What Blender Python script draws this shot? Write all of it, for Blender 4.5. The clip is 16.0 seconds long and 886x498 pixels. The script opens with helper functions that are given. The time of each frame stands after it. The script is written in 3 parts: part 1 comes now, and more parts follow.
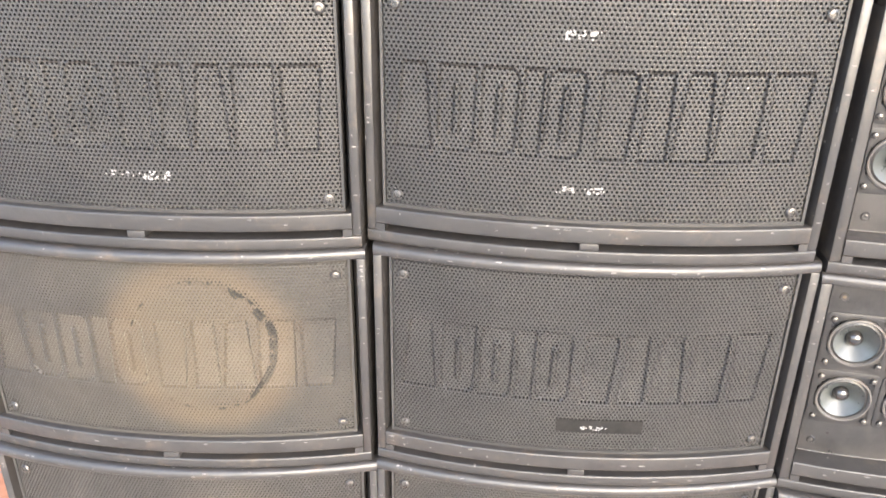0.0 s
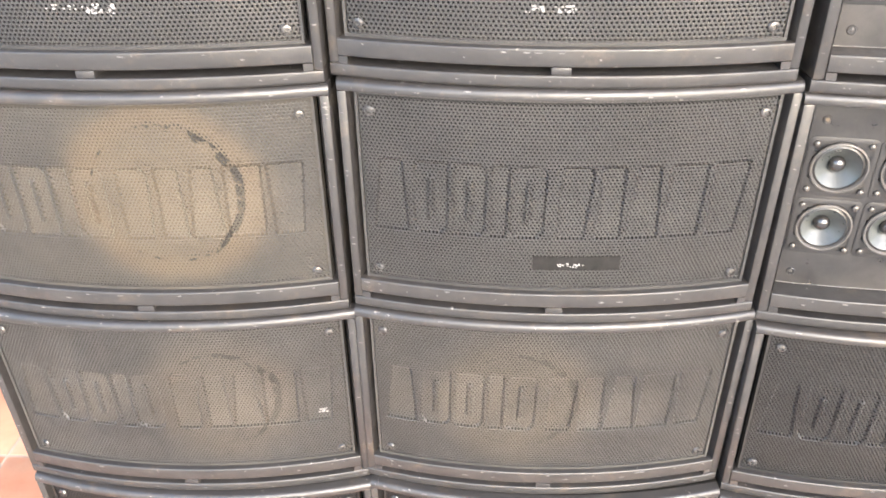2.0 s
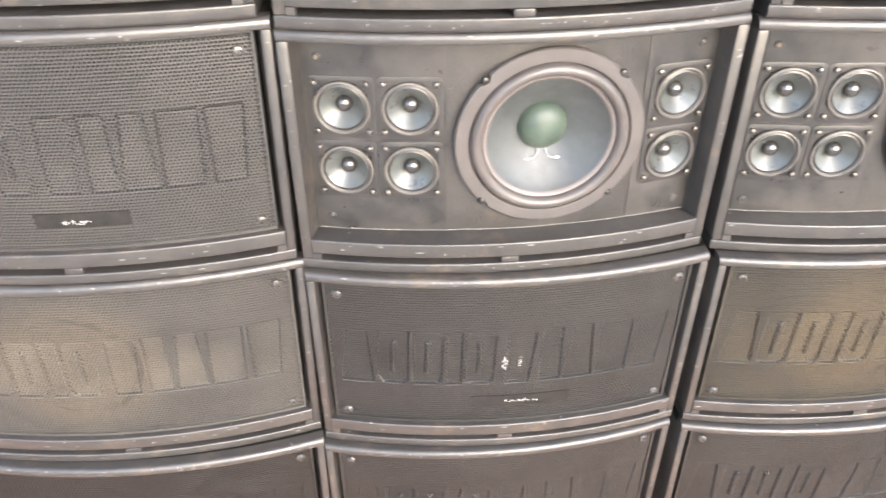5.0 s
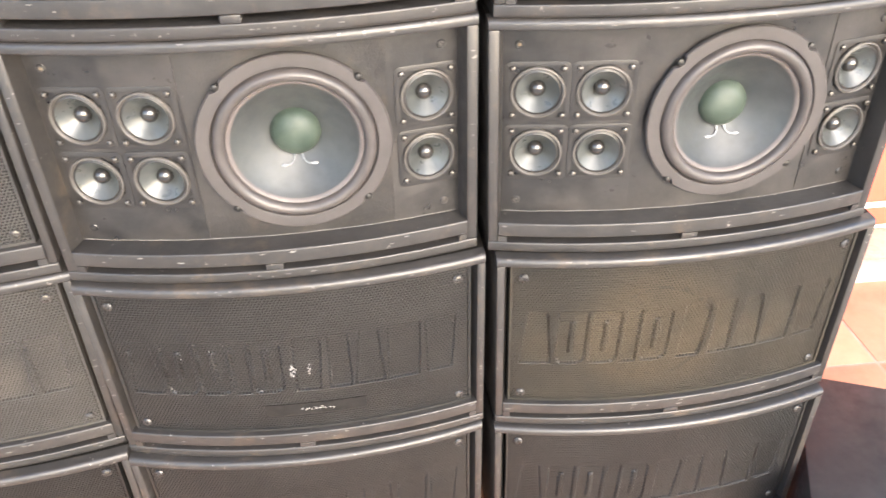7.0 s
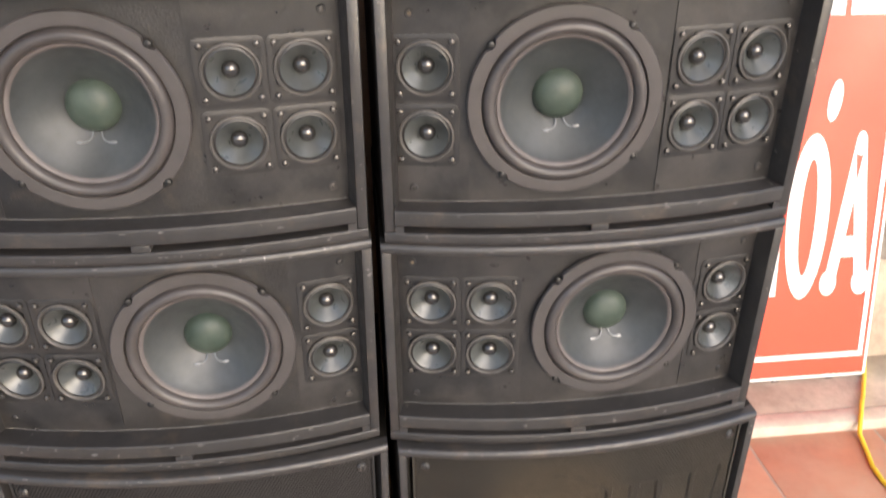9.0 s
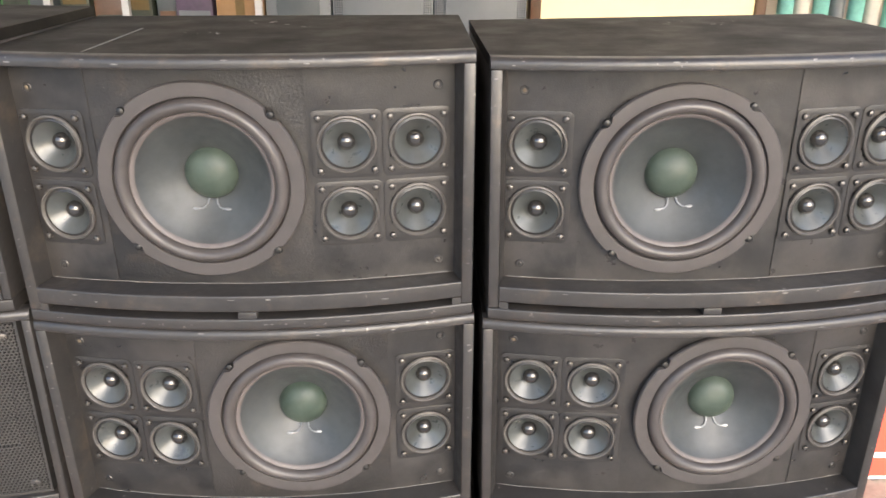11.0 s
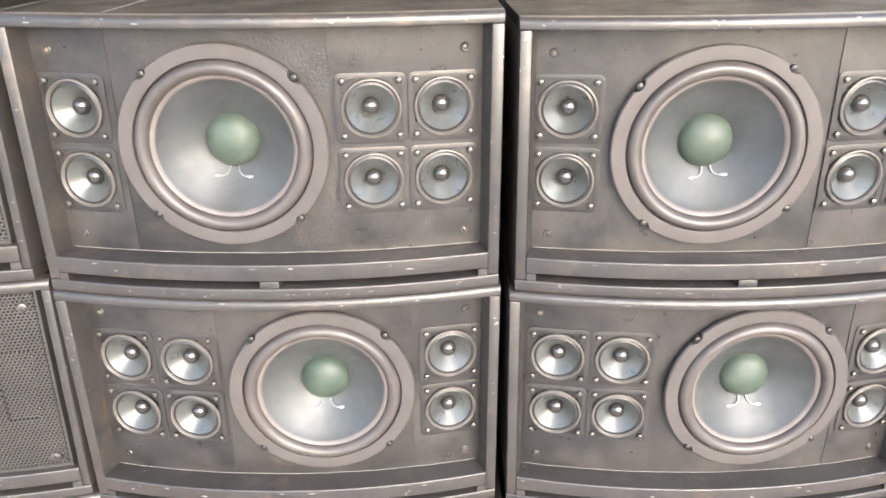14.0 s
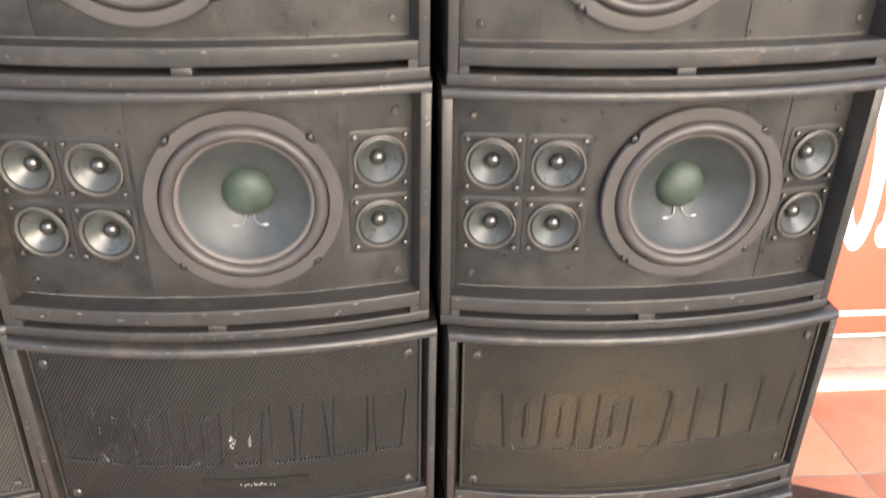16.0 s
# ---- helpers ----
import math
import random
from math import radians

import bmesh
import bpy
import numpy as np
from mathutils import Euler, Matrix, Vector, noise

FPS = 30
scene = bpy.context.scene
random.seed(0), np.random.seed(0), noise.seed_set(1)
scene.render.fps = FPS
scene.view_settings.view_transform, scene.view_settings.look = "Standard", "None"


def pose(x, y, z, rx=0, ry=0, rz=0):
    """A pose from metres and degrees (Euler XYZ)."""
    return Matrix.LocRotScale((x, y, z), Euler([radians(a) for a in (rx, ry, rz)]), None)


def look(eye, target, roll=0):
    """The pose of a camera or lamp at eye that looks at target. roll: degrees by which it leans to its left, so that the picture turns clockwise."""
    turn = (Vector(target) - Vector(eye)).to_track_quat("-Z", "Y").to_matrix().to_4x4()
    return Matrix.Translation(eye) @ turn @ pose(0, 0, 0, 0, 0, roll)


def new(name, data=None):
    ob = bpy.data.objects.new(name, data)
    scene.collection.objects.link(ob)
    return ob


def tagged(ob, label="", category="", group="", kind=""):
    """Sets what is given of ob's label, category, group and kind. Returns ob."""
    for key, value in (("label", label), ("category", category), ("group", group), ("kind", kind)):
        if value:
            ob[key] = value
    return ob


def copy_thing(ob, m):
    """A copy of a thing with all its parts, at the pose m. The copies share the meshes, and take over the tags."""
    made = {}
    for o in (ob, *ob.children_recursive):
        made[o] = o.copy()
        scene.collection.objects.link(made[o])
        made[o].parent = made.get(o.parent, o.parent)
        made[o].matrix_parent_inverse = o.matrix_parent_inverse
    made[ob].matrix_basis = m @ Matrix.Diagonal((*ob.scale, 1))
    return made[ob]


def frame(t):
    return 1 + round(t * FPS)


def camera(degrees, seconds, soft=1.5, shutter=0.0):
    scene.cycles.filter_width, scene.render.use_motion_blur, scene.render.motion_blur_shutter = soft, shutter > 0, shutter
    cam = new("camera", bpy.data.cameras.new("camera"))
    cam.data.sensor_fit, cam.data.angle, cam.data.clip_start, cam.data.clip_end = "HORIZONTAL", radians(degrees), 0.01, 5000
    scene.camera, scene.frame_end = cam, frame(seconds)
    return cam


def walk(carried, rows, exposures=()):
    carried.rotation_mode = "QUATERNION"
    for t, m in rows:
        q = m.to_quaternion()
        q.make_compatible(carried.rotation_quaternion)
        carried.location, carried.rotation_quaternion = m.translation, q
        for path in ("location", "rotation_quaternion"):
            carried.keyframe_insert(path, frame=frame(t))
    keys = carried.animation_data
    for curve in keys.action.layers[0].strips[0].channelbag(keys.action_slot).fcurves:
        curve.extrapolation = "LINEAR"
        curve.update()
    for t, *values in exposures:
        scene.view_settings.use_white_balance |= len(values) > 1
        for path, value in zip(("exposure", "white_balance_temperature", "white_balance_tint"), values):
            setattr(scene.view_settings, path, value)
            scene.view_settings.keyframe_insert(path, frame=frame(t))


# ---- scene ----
cam = camera(57.4, 16.0, 1.6, 0.5)
PATH = [
    (0, (0.106, 0.091, 1.493), (-0.013, 1.93, 0.716), 0.3),
    (0.5, (0.106, 0.093, 1.469), (-0.017, 1.91, 0.643), -0.2),
    (1, (0.118, 0.084, 1.44), (-0.013, 1.87, 0.55), -1.0),
    (1.5, (0.12, 0.086, 1.421), (0.011, 1.836, 0.459), -1.1),
    (2, (0.135, 0.091, 1.412), (0.037, 1.813, 0.399), -1.4),
    (2.5, (0.18, 0.094, 1.407), (0.097, 1.783, 0.34), -1.2),
    (3, (0.254, 0.099, 1.405), (0.189, 1.765, 0.3), -0.6),
    (3.5, (0.358, 0.107, 1.405), (0.356, 1.762, 0.282), 0.5),
    (4, (0.477, 0.12, 1.404), (0.569, 1.772, 0.28), 1.7),
    (4.5, (0.565, 0.128, 1.391), (0.678, 1.777, 0.265), 0.7),
    (5, (0.643, 0.125, 1.382), (0.797, 1.773, 0.26), 0.1),
    (5.2, (0.669, 0.118, 1.383), (0.845, 1.761, 0.256), 0.1),
    (7.3, (1.007, 0.094, 1.376), (1.182, 1.748, 0.266), -1.7),
    (7.5, (1.038, 0.088, 1.381), (1.212, 1.744, 0.273), -2.6),
    (8, (1.082, 0.059, 1.428), (1.309, 1.742, 0.37), -2.9),
    (8.5, (1.085, 0.052, 1.508), (1.325, 1.768, 0.51), -1.2),
    (9, (1.082, 0.078, 1.549), (1.307, 1.849, 0.648), 0.4),
    (9.2, (1.086, 0.086, 1.561), (1.307, 1.876, 0.697), 1.1),
    (11.5, (1.014, 0.1, 1.544), (1.043, 1.962, 0.814), 0.1),
    (12, (0.996, 0.101, 1.538), (0.989, 1.969, 0.824), 0.1),
    (12.5, (0.97, 0.107, 1.522), (0.939, 1.97, 0.796), -0.1),
    (13, (0.979, 0.102, 1.517), (0.957, 1.959, 0.773), -0.1),
    (13.5, (1.006, 0.102, 1.513), (1.028, 1.951, 0.752), 0.5),
    (14, (1.022, 0.112, 1.507), (1.047, 1.965, 0.753), 0.1),
    (14.5, (1.043, 0.112, 1.494), (1.095, 1.959, 0.727), -0.2),
    (15, (1.06, 0.106, 1.47), (1.15, 1.928, 0.65), 0.6),
    (15.5, (1.051, 0.09, 1.41), (1.212, 1.895, 0.564), 1.7),
    (16, (1.023, 0.087, 1.322), (1.215, 1.87, 0.437), 1.5),
]
EXPOSURES = [(0.0, 2.30, 6200, 11), (1.0, 2.32, 6200, 11), (2.5, 2.30, 6200, 11), (3.5, 2.48, 6200, 11), (4.2, 2.38, 6250, 11), (5.2, 2.40, 6300, 11), (7.5, 1.76, 6450, 11), (8.0, 1.13, 6500, 11), (8.5, 0.92, 6600, 12), (9.0, 0.88, 6400, 13), (11.5, 1.62, 6250, 11), (12.0, 2.04, 6250, 11), (12.5, 2.18, 6250, 11), (14.5, 2.26, 6250, 11), (15.0, 1.78, 6350, 12), (15.5, 1.6, 6500, 12), (16.0, 1.42, 6550, 11)]
walk(cam, [(t, look(eye, target, roll)) for t, eye, target, roll in PATH], EXPOSURES)

# ---- light ----
world = bpy.data.worlds.new("world")
scene.world = world
world.use_nodes = True
wn = world.node_tree
sky = wn.nodes.new("ShaderNodeTexSky")
sky.sky_type = "NISHITA"
sky.sun_disc = False
sky.sun_elevation = radians(25)
sky.sun_rotation = radians(159)
sky.air_density, sky.dust_density = 1.0, 2.0
wn.links.new(sky.outputs[0], wn.nodes["Background"].inputs[0])
wn.nodes["Background"].inputs[1].default_value = 0.2
sun_data = bpy.data.lights.new("sun", "SUN")
sun_data.energy, sun_data.angle, sun_data.color = 0.78, radians(46), (1.0, 0.97, 0.94)
sun = new("sun", sun_data)
sun.matrix_world = look((1.9, -4.9, 2.45), (0, 0, 0))

# ---- materials ----


def mat(name, color, rough=0.5, metal=0.0, vary=0.3, scale=18.0, bump=0.1, bump_scale=400.0, spec=0.5,
        dust=None, dust_amount=0.0, dust_scale=9.0, specks=0.0, emit=0.0, sharp=0.0, gloss=0.1, grime=0.0):
    """Painted or plain surface with two scales of variation, optional dust veil and pale chipped specks."""
    m = bpy.data.materials.new(name)
    m.use_nodes = True
    nt = m.node_tree
    b = nt.nodes["Principled BSDF"]
    tc = nt.nodes.new("ShaderNodeTexCoord")
    co = tc.outputs["Object"]
    info = nt.nodes.new("ShaderNodeObjectInfo")
    off = nt.nodes.new("ShaderNodeVectorMath")
    off.operation = "MULTIPLY_ADD"
    off.inputs[1].default_value = (7.3, 3.1, 5.7)
    nt.links.new(info.outputs["Random"], off.inputs[0])
    nt.links.new(co, off.inputs[2])
    co = off.outputs[0]

    def nz(s, detail=4.0, rough_=0.6):
        n = nt.nodes.new("ShaderNodeTexNoise")
        n.inputs["Scale"].default_value = s
        n.inputs["Detail"].default_value = detail
        n.inputs["Roughness"].default_value = rough_
        nt.links.new(co, n.inputs["Vector"])
        return n.outputs["Fac"]

    def remap(src, a, z, lo, hi):
        r = nt.nodes.new("ShaderNodeMapRange")
        for k, v in zip((1, 2, 3, 4), (a, z, lo, hi)):
            r.inputs[k].default_value = v
        nt.links.new(src, r.inputs[0])
        return r.outputs[0]

    def mix(fac, a, c, mode="MIX"):
        x = nt.nodes.new("ShaderNodeMix")
        x.data_type, x.blend_type = "RGBA", mode
        if hasattr(fac, "is_output"):
            nt.links.new(fac, x.inputs[0])
        else:
            x.inputs[0].default_value = fac
        for s, v in ((6, a), (7, c)):
            if hasattr(v, "is_output"):
                nt.links.new(v, x.inputs[s])
            else:
                x.inputs[s].default_value = (*v, 1)
        return x.outputs[2]

    big, fine = nz(scale), nz(scale * 9)
    dark = tuple(c * (1 - vary) for c in color)
    light = tuple(min(1, c * (1 + vary)) for c in color)
    col = mix(remap(big, 0.3, 0.7, 0, 1), dark, light)
    col = mix(remap(fine, 0.3, 0.75, 0, 0.5), col, light)
    if dust:
        col = mix(remap(nz(dust_scale, 6.0, 0.65), 0.35 + sharp, 0.7 - sharp, 0, dust_amount), col, dust)
    if specks:
        col = mix(remap(nz(95.0, 5.0), 0.745 - specks, 0.80 - specks, 0, 0.7), col, (0.34, 0.31, 0.28))
    if grime:
        col = mix(remap(nz(17.0, 7.0, 0.7), 0.56, 0.70, 0, grime), col, (0.13, 0.094, 0.062))
        col = mix(remap(nz(6.0, 8.0, 0.75), 0.55, 0.62, 0, grime * 0.7), col, (0.008, 0.007, 0.007))
    nt.links.new(col, b.inputs["Base Color"])
    nt.links.new(remap(nz(scale * 2.3), 0.3, 0.7, max(0.02, rough - gloss), min(1, rough + gloss + 0.02)), b.inputs["Roughness"])
    b.inputs["Metallic"].default_value = metal
    b.inputs["Specular IOR Level"].default_value = spec
    if bump:
        bp = nt.nodes.new("ShaderNodeBump")
        bp.inputs["Strength"].default_value = bump
        bp.inputs["Distance"].default_value = 0.0015
        nt.links.new(nz(bump_scale, 3.0), bp.inputs["Height"])
        nt.links.new(bp.outputs[0], b.inputs["Normal"])
    if emit:
        nt.links.new(col, b.inputs["Emission Color"])
        b.inputs["Emission Strength"].default_value = emit
    return m


def stained(name, metal_color, dust, amount, ring=None, rough=0.45, tan=(0.30, 0.22, 0.12), tan_amount=0.0, rusty=0.0, caught=0.0):
    """Perforated steel or foam with a veil of dust and, where a driver sat behind it, a tan disc with a dark worn ring."""
    m = mat(name, metal_color, rough, 0.0, 0.25, 14.0, 0.08, 500.0, 0.6, dust, amount, 5.0, 0.02)
    nt = m.node_tree
    b = nt.nodes["Principled BSDF"]
    base = b.inputs["Base Color"].links[0].from_socket
    if ring:
        cx, cz, r, strength = ring
        tc = nt.nodes.new("ShaderNodeTexCoord")
        n = nt.nodes.new("ShaderNodeTexNoise")
        n.inputs["Scale"].default_value = 14.0
        n.inputs["Detail"].default_value = 5.0
        nt.links.new(tc.outputs["Object"], n.inputs["Vector"])
        sub = nt.nodes.new("ShaderNodeVectorMath")
        sub.operation = "MULTIPLY_ADD"
        sub.inputs[1].default_value = (1, 0, 1)
        sub.inputs[2].default_value = (-cx, 0, -cz)
        nt.links.new(tc.outputs["Object"], sub.inputs[0])
        ln = nt.nodes.new("ShaderNodeVectorMath")
        ln.operation = "LENGTH"
        nt.links.new(sub.outputs[0], ln.inputs[0])

        def math_(op, a, c):
            x = nt.nodes.new("ShaderNodeMath")
            x.operation = op
            for s, v in ((0, a), (1, c)):
                if hasattr(v, "is_output"):
                    nt.links.new(v, x.inputs[s])
                else:
                    x.inputs[s].default_value = v
            return x.outputs[0]

        def span(src, a, z, lo, hi):
            x = nt.nodes.new("ShaderNodeMapRange")
            x.interpolation_type = "SMOOTHSTEP"
            for k, v in zip((1, 2, 3, 4), (a, z, lo, hi)):
                x.inputs[k].default_value = v
            nt.links.new(src, x.inputs[0])
            return x.outputs[0]

        def blend(fac, a, c):
            x = nt.nodes.new("ShaderNodeMix")
            x.data_type = "RGBA"
            nt.links.new(fac, x.inputs[0])
            nt.links.new(a, x.inputs[6])
            x.inputs[7].default_value = (*c, 1)
            return x.outputs[2]

        wob = math_("MULTIPLY", math_("SUBTRACT", n.outputs["Fac"], 0.5), 0.03)
        dist = math_("ADD", ln.outputs["Value"], wob)
        halo = span(dist, r * 0.95, r * 1.65, 1.0, 0.0)
        halo = math_("MULTIPLY", halo, span(n.outputs["Fac"], 0.25, 0.6, tan_amount * 0.55, tan_amount))
        col = blend(halo, base, tan)
        rust = math_("MULTIPLY", span(math_("ABSOLUTE", math_("SUBTRACT", dist, r * 1.12), 0), 0.002, r * 0.30, 1.0, 0.0), rusty)
        col = blend(rust, col, (tan[0] * 1.25, tan[1] * 1.05, tan[2] * 0.85))
        side = nt.nodes.new("ShaderNodeSeparateXYZ")
        nt.links.new(sub.outputs[0], side.inputs[0])
        lean = math_("ADD", side.outputs[0], math_("MULTIPLY", side.outputs[2], 0.25))
        wide = span(lean, -r * 0.2, r * 0.95, 0.0018, 0.0062)
        n2 = nt.nodes.new("ShaderNodeTexNoise")
        n2.inputs["Scale"].default_value = 58.0
        n2.inputs["Detail"].default_value = 3.0
        nt.links.new(tc.outputs["Object"], n2.inputs["Vector"])
        off = math_("ABSOLUTE", math_("SUBTRACT", math_("ADD", ln.outputs["Value"], math_("MULTIPLY", wob, 0.6)), math_("SUBTRACT", r, math_("MULTIPLY", wide, 0.5))), 0)
        band = span(math_("DIVIDE", off, wide), 0.75, 1.15, 1.0, 0.0)
        band = math_("MULTIPLY", band, span(math_("ADD", n2.outputs["Fac"], math_("MULTIPLY", lean, 1.0)), 0.50, 0.54, 0.05, strength * 0.92))
        col = blend(band, col, (0.012, 0.010, 0.009))
        base = col
    if caught:
        at = nt.nodes.new("ShaderNodeAttribute")
        at.attribute_name = "pressed"
        tc = nt.nodes.new("ShaderNodeTexCoord")
        n = nt.nodes.new("ShaderNodeTexNoise")
        n.inputs["Scale"].default_value = 7.0
        n.inputs["Detail"].default_value = 6.0
        nt.links.new(tc.outputs["Object"], n.inputs["Vector"])
        patch = nt.nodes.new("ShaderNodeMapRange")
        for k, v in zip((1, 2, 3, 4), (0.42, 0.64, caught * 0.1, caught)):
            patch.inputs[k].default_value = v
        nt.links.new(n.outputs["Fac"], patch.inputs[0])
        fac = nt.nodes.new("ShaderNodeMath")
        fac.operation = "MULTIPLY"
        nt.links.new(at.outputs["Fac"], fac.inputs[0])
        nt.links.new(patch.outputs[0], fac.inputs[1])
        x = nt.nodes.new("ShaderNodeMix")
        x.data_type = "RGBA"
        nt.links.new(fac.outputs[0], x.inputs[0])
        nt.links.new(base, x.inputs[6])
        x.inputs[7].default_value = (*(min(1.0, 1.45 * (0.6 * d + 0.4 * t)) for d, t in zip(dust, tan if ring else dust)), 1)
        base = x.outputs[2]
    nt.links.new(base, b.inputs["Base Color"])
    return m


BLACK = mat("scuffed black cabinet paint", (0.024, 0.0222, 0.0215), 0.40, 0, 0.16, 20, 0.4, 75, 0.75, (0.072, 0.063, 0.056), 0.34, 24, 0.07, gloss=0.08, grime=0.4)
SHADED_TOP = mat("dusty black cabinet top with shade in its tone", (0.006, 0.0054, 0.0048), 0.56, 0, 0.2, 5, 0.2, 320, 0.16, (0.040, 0.035, 0.028), 0.4, 3.5, 0.0)
BAFFLE = mat("rough sprayed black baffle", (0.0115, 0.0106, 0.0103), 0.42, 0, 0.4, 10, 0.5, 300, 0.65, (0.078, 0.069, 0.061), 0.45, 7, 0.03, sharp=0.05, gloss=0.12, grime=0.25)
STRIP = mat("smooth black baffle edge", (0.0125, 0.0117, 0.0115), 0.40, 0, 0.45, 16, 0.22, 450, 0.65, (0.08, 0.07, 0.062), 0.42, 9, 0.02, sharp=0.07, gloss=0.15)
DARK = mat("unlit cabinet lining", (0.012, 0.011, 0.011), 0.8, 0, 0.3, 30, 0.2, 300, 0.2)
FLANGE = mat("grey black pressed frame", (0.060, 0.0535, 0.051), 0.46, 0, 0.15, 30, 0.15, 700, 0.5, (0.085, 0.073, 0.069), 0.3, 14)
RUBBER = mat("rubber surround", (0.050, 0.044, 0.042), 0.38, 0, 0.15, 30, 0.1, 800, 0.55, (0.16, 0.14, 0.13), 0.3, 12)
GLUE = mat("pale glue ring", (0.11, 0.095, 0.09), 0.5, 0, 0.2, 40, 0.1, 800, 0.5)
CONE = mat("blue grey paper cone", (0.0240, 0.0276, 0.0284), 0.50, 0, 0.22, 22, 0.15, 900, 0.8, (0.105, 0.11, 0.107), 0.45, 9)
CAP = mat("green dust cap", (0.032, 0.048, 0.036), 0.48, 0, 0.22, 35, 0.15, 900, 0.5, (0.105, 0.128, 0.10), 0.5, 25)
TPLATE = mat("black tweeter plate", (0.018, 0.017, 0.017), 0.4, 0, 0.2, 40, 0.12, 600, 0.55, (0.10, 0.09, 0.08), 0.22, 15, 0.01)
TRIM = mat("dull tweeter rim", (0.088, 0.08, 0.072), 0.4, 0.1, 0.2, 50, 0.05, 600, 0.5)
TCONE = mat("glossy grey paper cone", (0.050, 0.053, 0.051), 0.34, 0.1, 0.2, 30, 0.05, 900, 0.8, (0.12, 0.135, 0.13), 0.3, 40)
TDOME = mat("glossy black dome", (0.115, 0.108, 0.103), 0.12, 0.85, 0.15, 60, 0.0, 500, 1.0, (0.12, 0.11, 0.10), 0.06, 60, gloss=0.04)
STEEL = mat("worn screw steel", (0.10, 0.094, 0.088), 0.3, 0.7, 0.3, 90, 0.1, 900, 0.5)
DULLSTEEL = mat("dark screw steel", (0.085, 0.078, 0.072), 0.26, 0.6, 0.3, 90, 0.1, 900, 0.5)
BLACKSTEEL = mat("blackened screw steel", (0.020, 0.019, 0.018), 0.35, 0.3, 0.3, 90, 0.1, 900, 0.5)
WIRE = mat("tinned lead wire", (0.22, 0.225, 0.225), 0.35, 0.5, 0.2, 90, 0.0)
HOLE = mat("pale raw wood hole", (0.15, 0.12, 0.085), 0.8, 0, 0.3, 120, 0.3, 900, 0.2)
PAINTMARK = mat("white residue", (0.31, 0.30, 0.285), 0.6, 0, 0.25, 150, 0.3, 900, 0.4)
CHIP = mat("chipped grey paint", (0.18, 0.17, 0.16), 0.6, 0, 0.3, 150, 0.2, 900, 0.4)
TAPE = mat("black cloth tape", (0.010, 0.0095, 0.0092), 0.65, 0, 0.2, 40, 0.3, 500, 0.2, (0.045, 0.040, 0.036), 0.35, 30)
G_CLEAN = stained("black perforated steel", (0.0275, 0.026, 0.025), (0.080, 0.073, 0.065), 0.3, caught=0.15)
G_RING = stained("dusty perforated steel with a brown ring", (0.038, 0.035, 0.032), (0.078, 0.068, 0.055), 0.5, (0.062, 0.202, 0.102, 1.0), tan=(0.112, 0.089, 0.060), tan_amount=0.75, rusty=0.25, caught=0.5)
G_DUSTY = stained("dusty grey perforated steel", (0.033, 0.031, 0.029), (0.082, 0.074, 0.065), 0.5, (0.075, 0.195, 0.090, 0.8), tan=(0.100, 0.080, 0.057), tan_amount=0.4, caught=0.4)
G_PALE = stained("pale dusty perforated steel", (0.034, 0.032, 0.030), (0.071, 0.065, 0.057), 0.5, (-0.048, 0.195, 0.092, 0.5), tan=(0.092, 0.075, 0.054), tan_amount=0.5, caught=0.55)
G_TAN = stained("brownish perforated steel", (0.020, 0.0182, 0.0145), (0.056, 0.045, 0.030), 0.5, (-0.040, 0.195, 0.092, 0.6), tan=(0.066, 0.049, 0.028), tan_amount=0.6, caught=0.5)
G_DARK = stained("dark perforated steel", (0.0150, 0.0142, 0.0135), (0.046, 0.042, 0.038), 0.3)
G_BLACK = stained("darkest perforated steel", (0.0075, 0.0072, 0.007), (0.026, 0.024, 0.022), 0.3)
F_DARK = mat("dark foam sheet", (0.008, 0.0075, 0.007), 0.9, 0, 0.3, 25, 0.3, 300, 0.2)
F_TAN = stained("tan aged foam sheet", (0.05, 0.044, 0.034), (0.11, 0.09, 0.06), 0.6, (0.062, 0.204, 0.102, 1.0), 0.9, (0.10, 0.075, 0.048), 0.7)
F_GREY = mat("grey dusty foam sheet", (0.024, 0.0215, 0.0185), 0.9, 0, 0.35, 14, 0.3, 300, 0.2, (0.060, 0.050, 0.039), 0.5, 6)
TILE = mat("terracotta floor tile", (0.47, 0.20, 0.115), 0.40, 0, 0.2, 6, 0.15, 300, 0.5, (0.50, 0.33, 0.22), 0.65, 5, 0.0)
GROUT = mat("pale cement joint", (0.40, 0.31, 0.24), 0.85, 0, 0.2, 20, 0.4, 200, 0.3)
CEMENT = mat("stained beige cement", (0.52, 0.43, 0.33), 0.8, 0, 0.3, 9, 0.5, 120, 0.3, (0.22, 0.17, 0.12), 0.6, 5)
KERB = mat("pale cement kerb", (0.68, 0.58, 0.46), 0.75, 0, 0.2, 12, 0.4, 160, 0.3, (0.30, 0.22, 0.16), 0.4, 7)
PLASTER = mat("off white plaster", (0.62, 0.58, 0.52), 0.85, 0, 0.12, 4, 0.25, 90, 0.3)
CEIL = mat("grey ceiling board", (0.42, 0.40, 0.37), 0.85, 0, 0.12, 3, 0.15, 90, 0.3)
BOUNCE_CONCRETE = mat("pale concrete bounce surface", (0.36, 0.345, 0.32), 0.7, 0, 0.2, 5, 0.4, 160, 0.4, (0.26, 0.24, 0.21), 0.4, 3)
ASPHALT = mat("pale dusty concrete road", (0.34, 0.33, 0.32), 0.85, 0, 0.3, 5, 0.6, 120, 0.3)
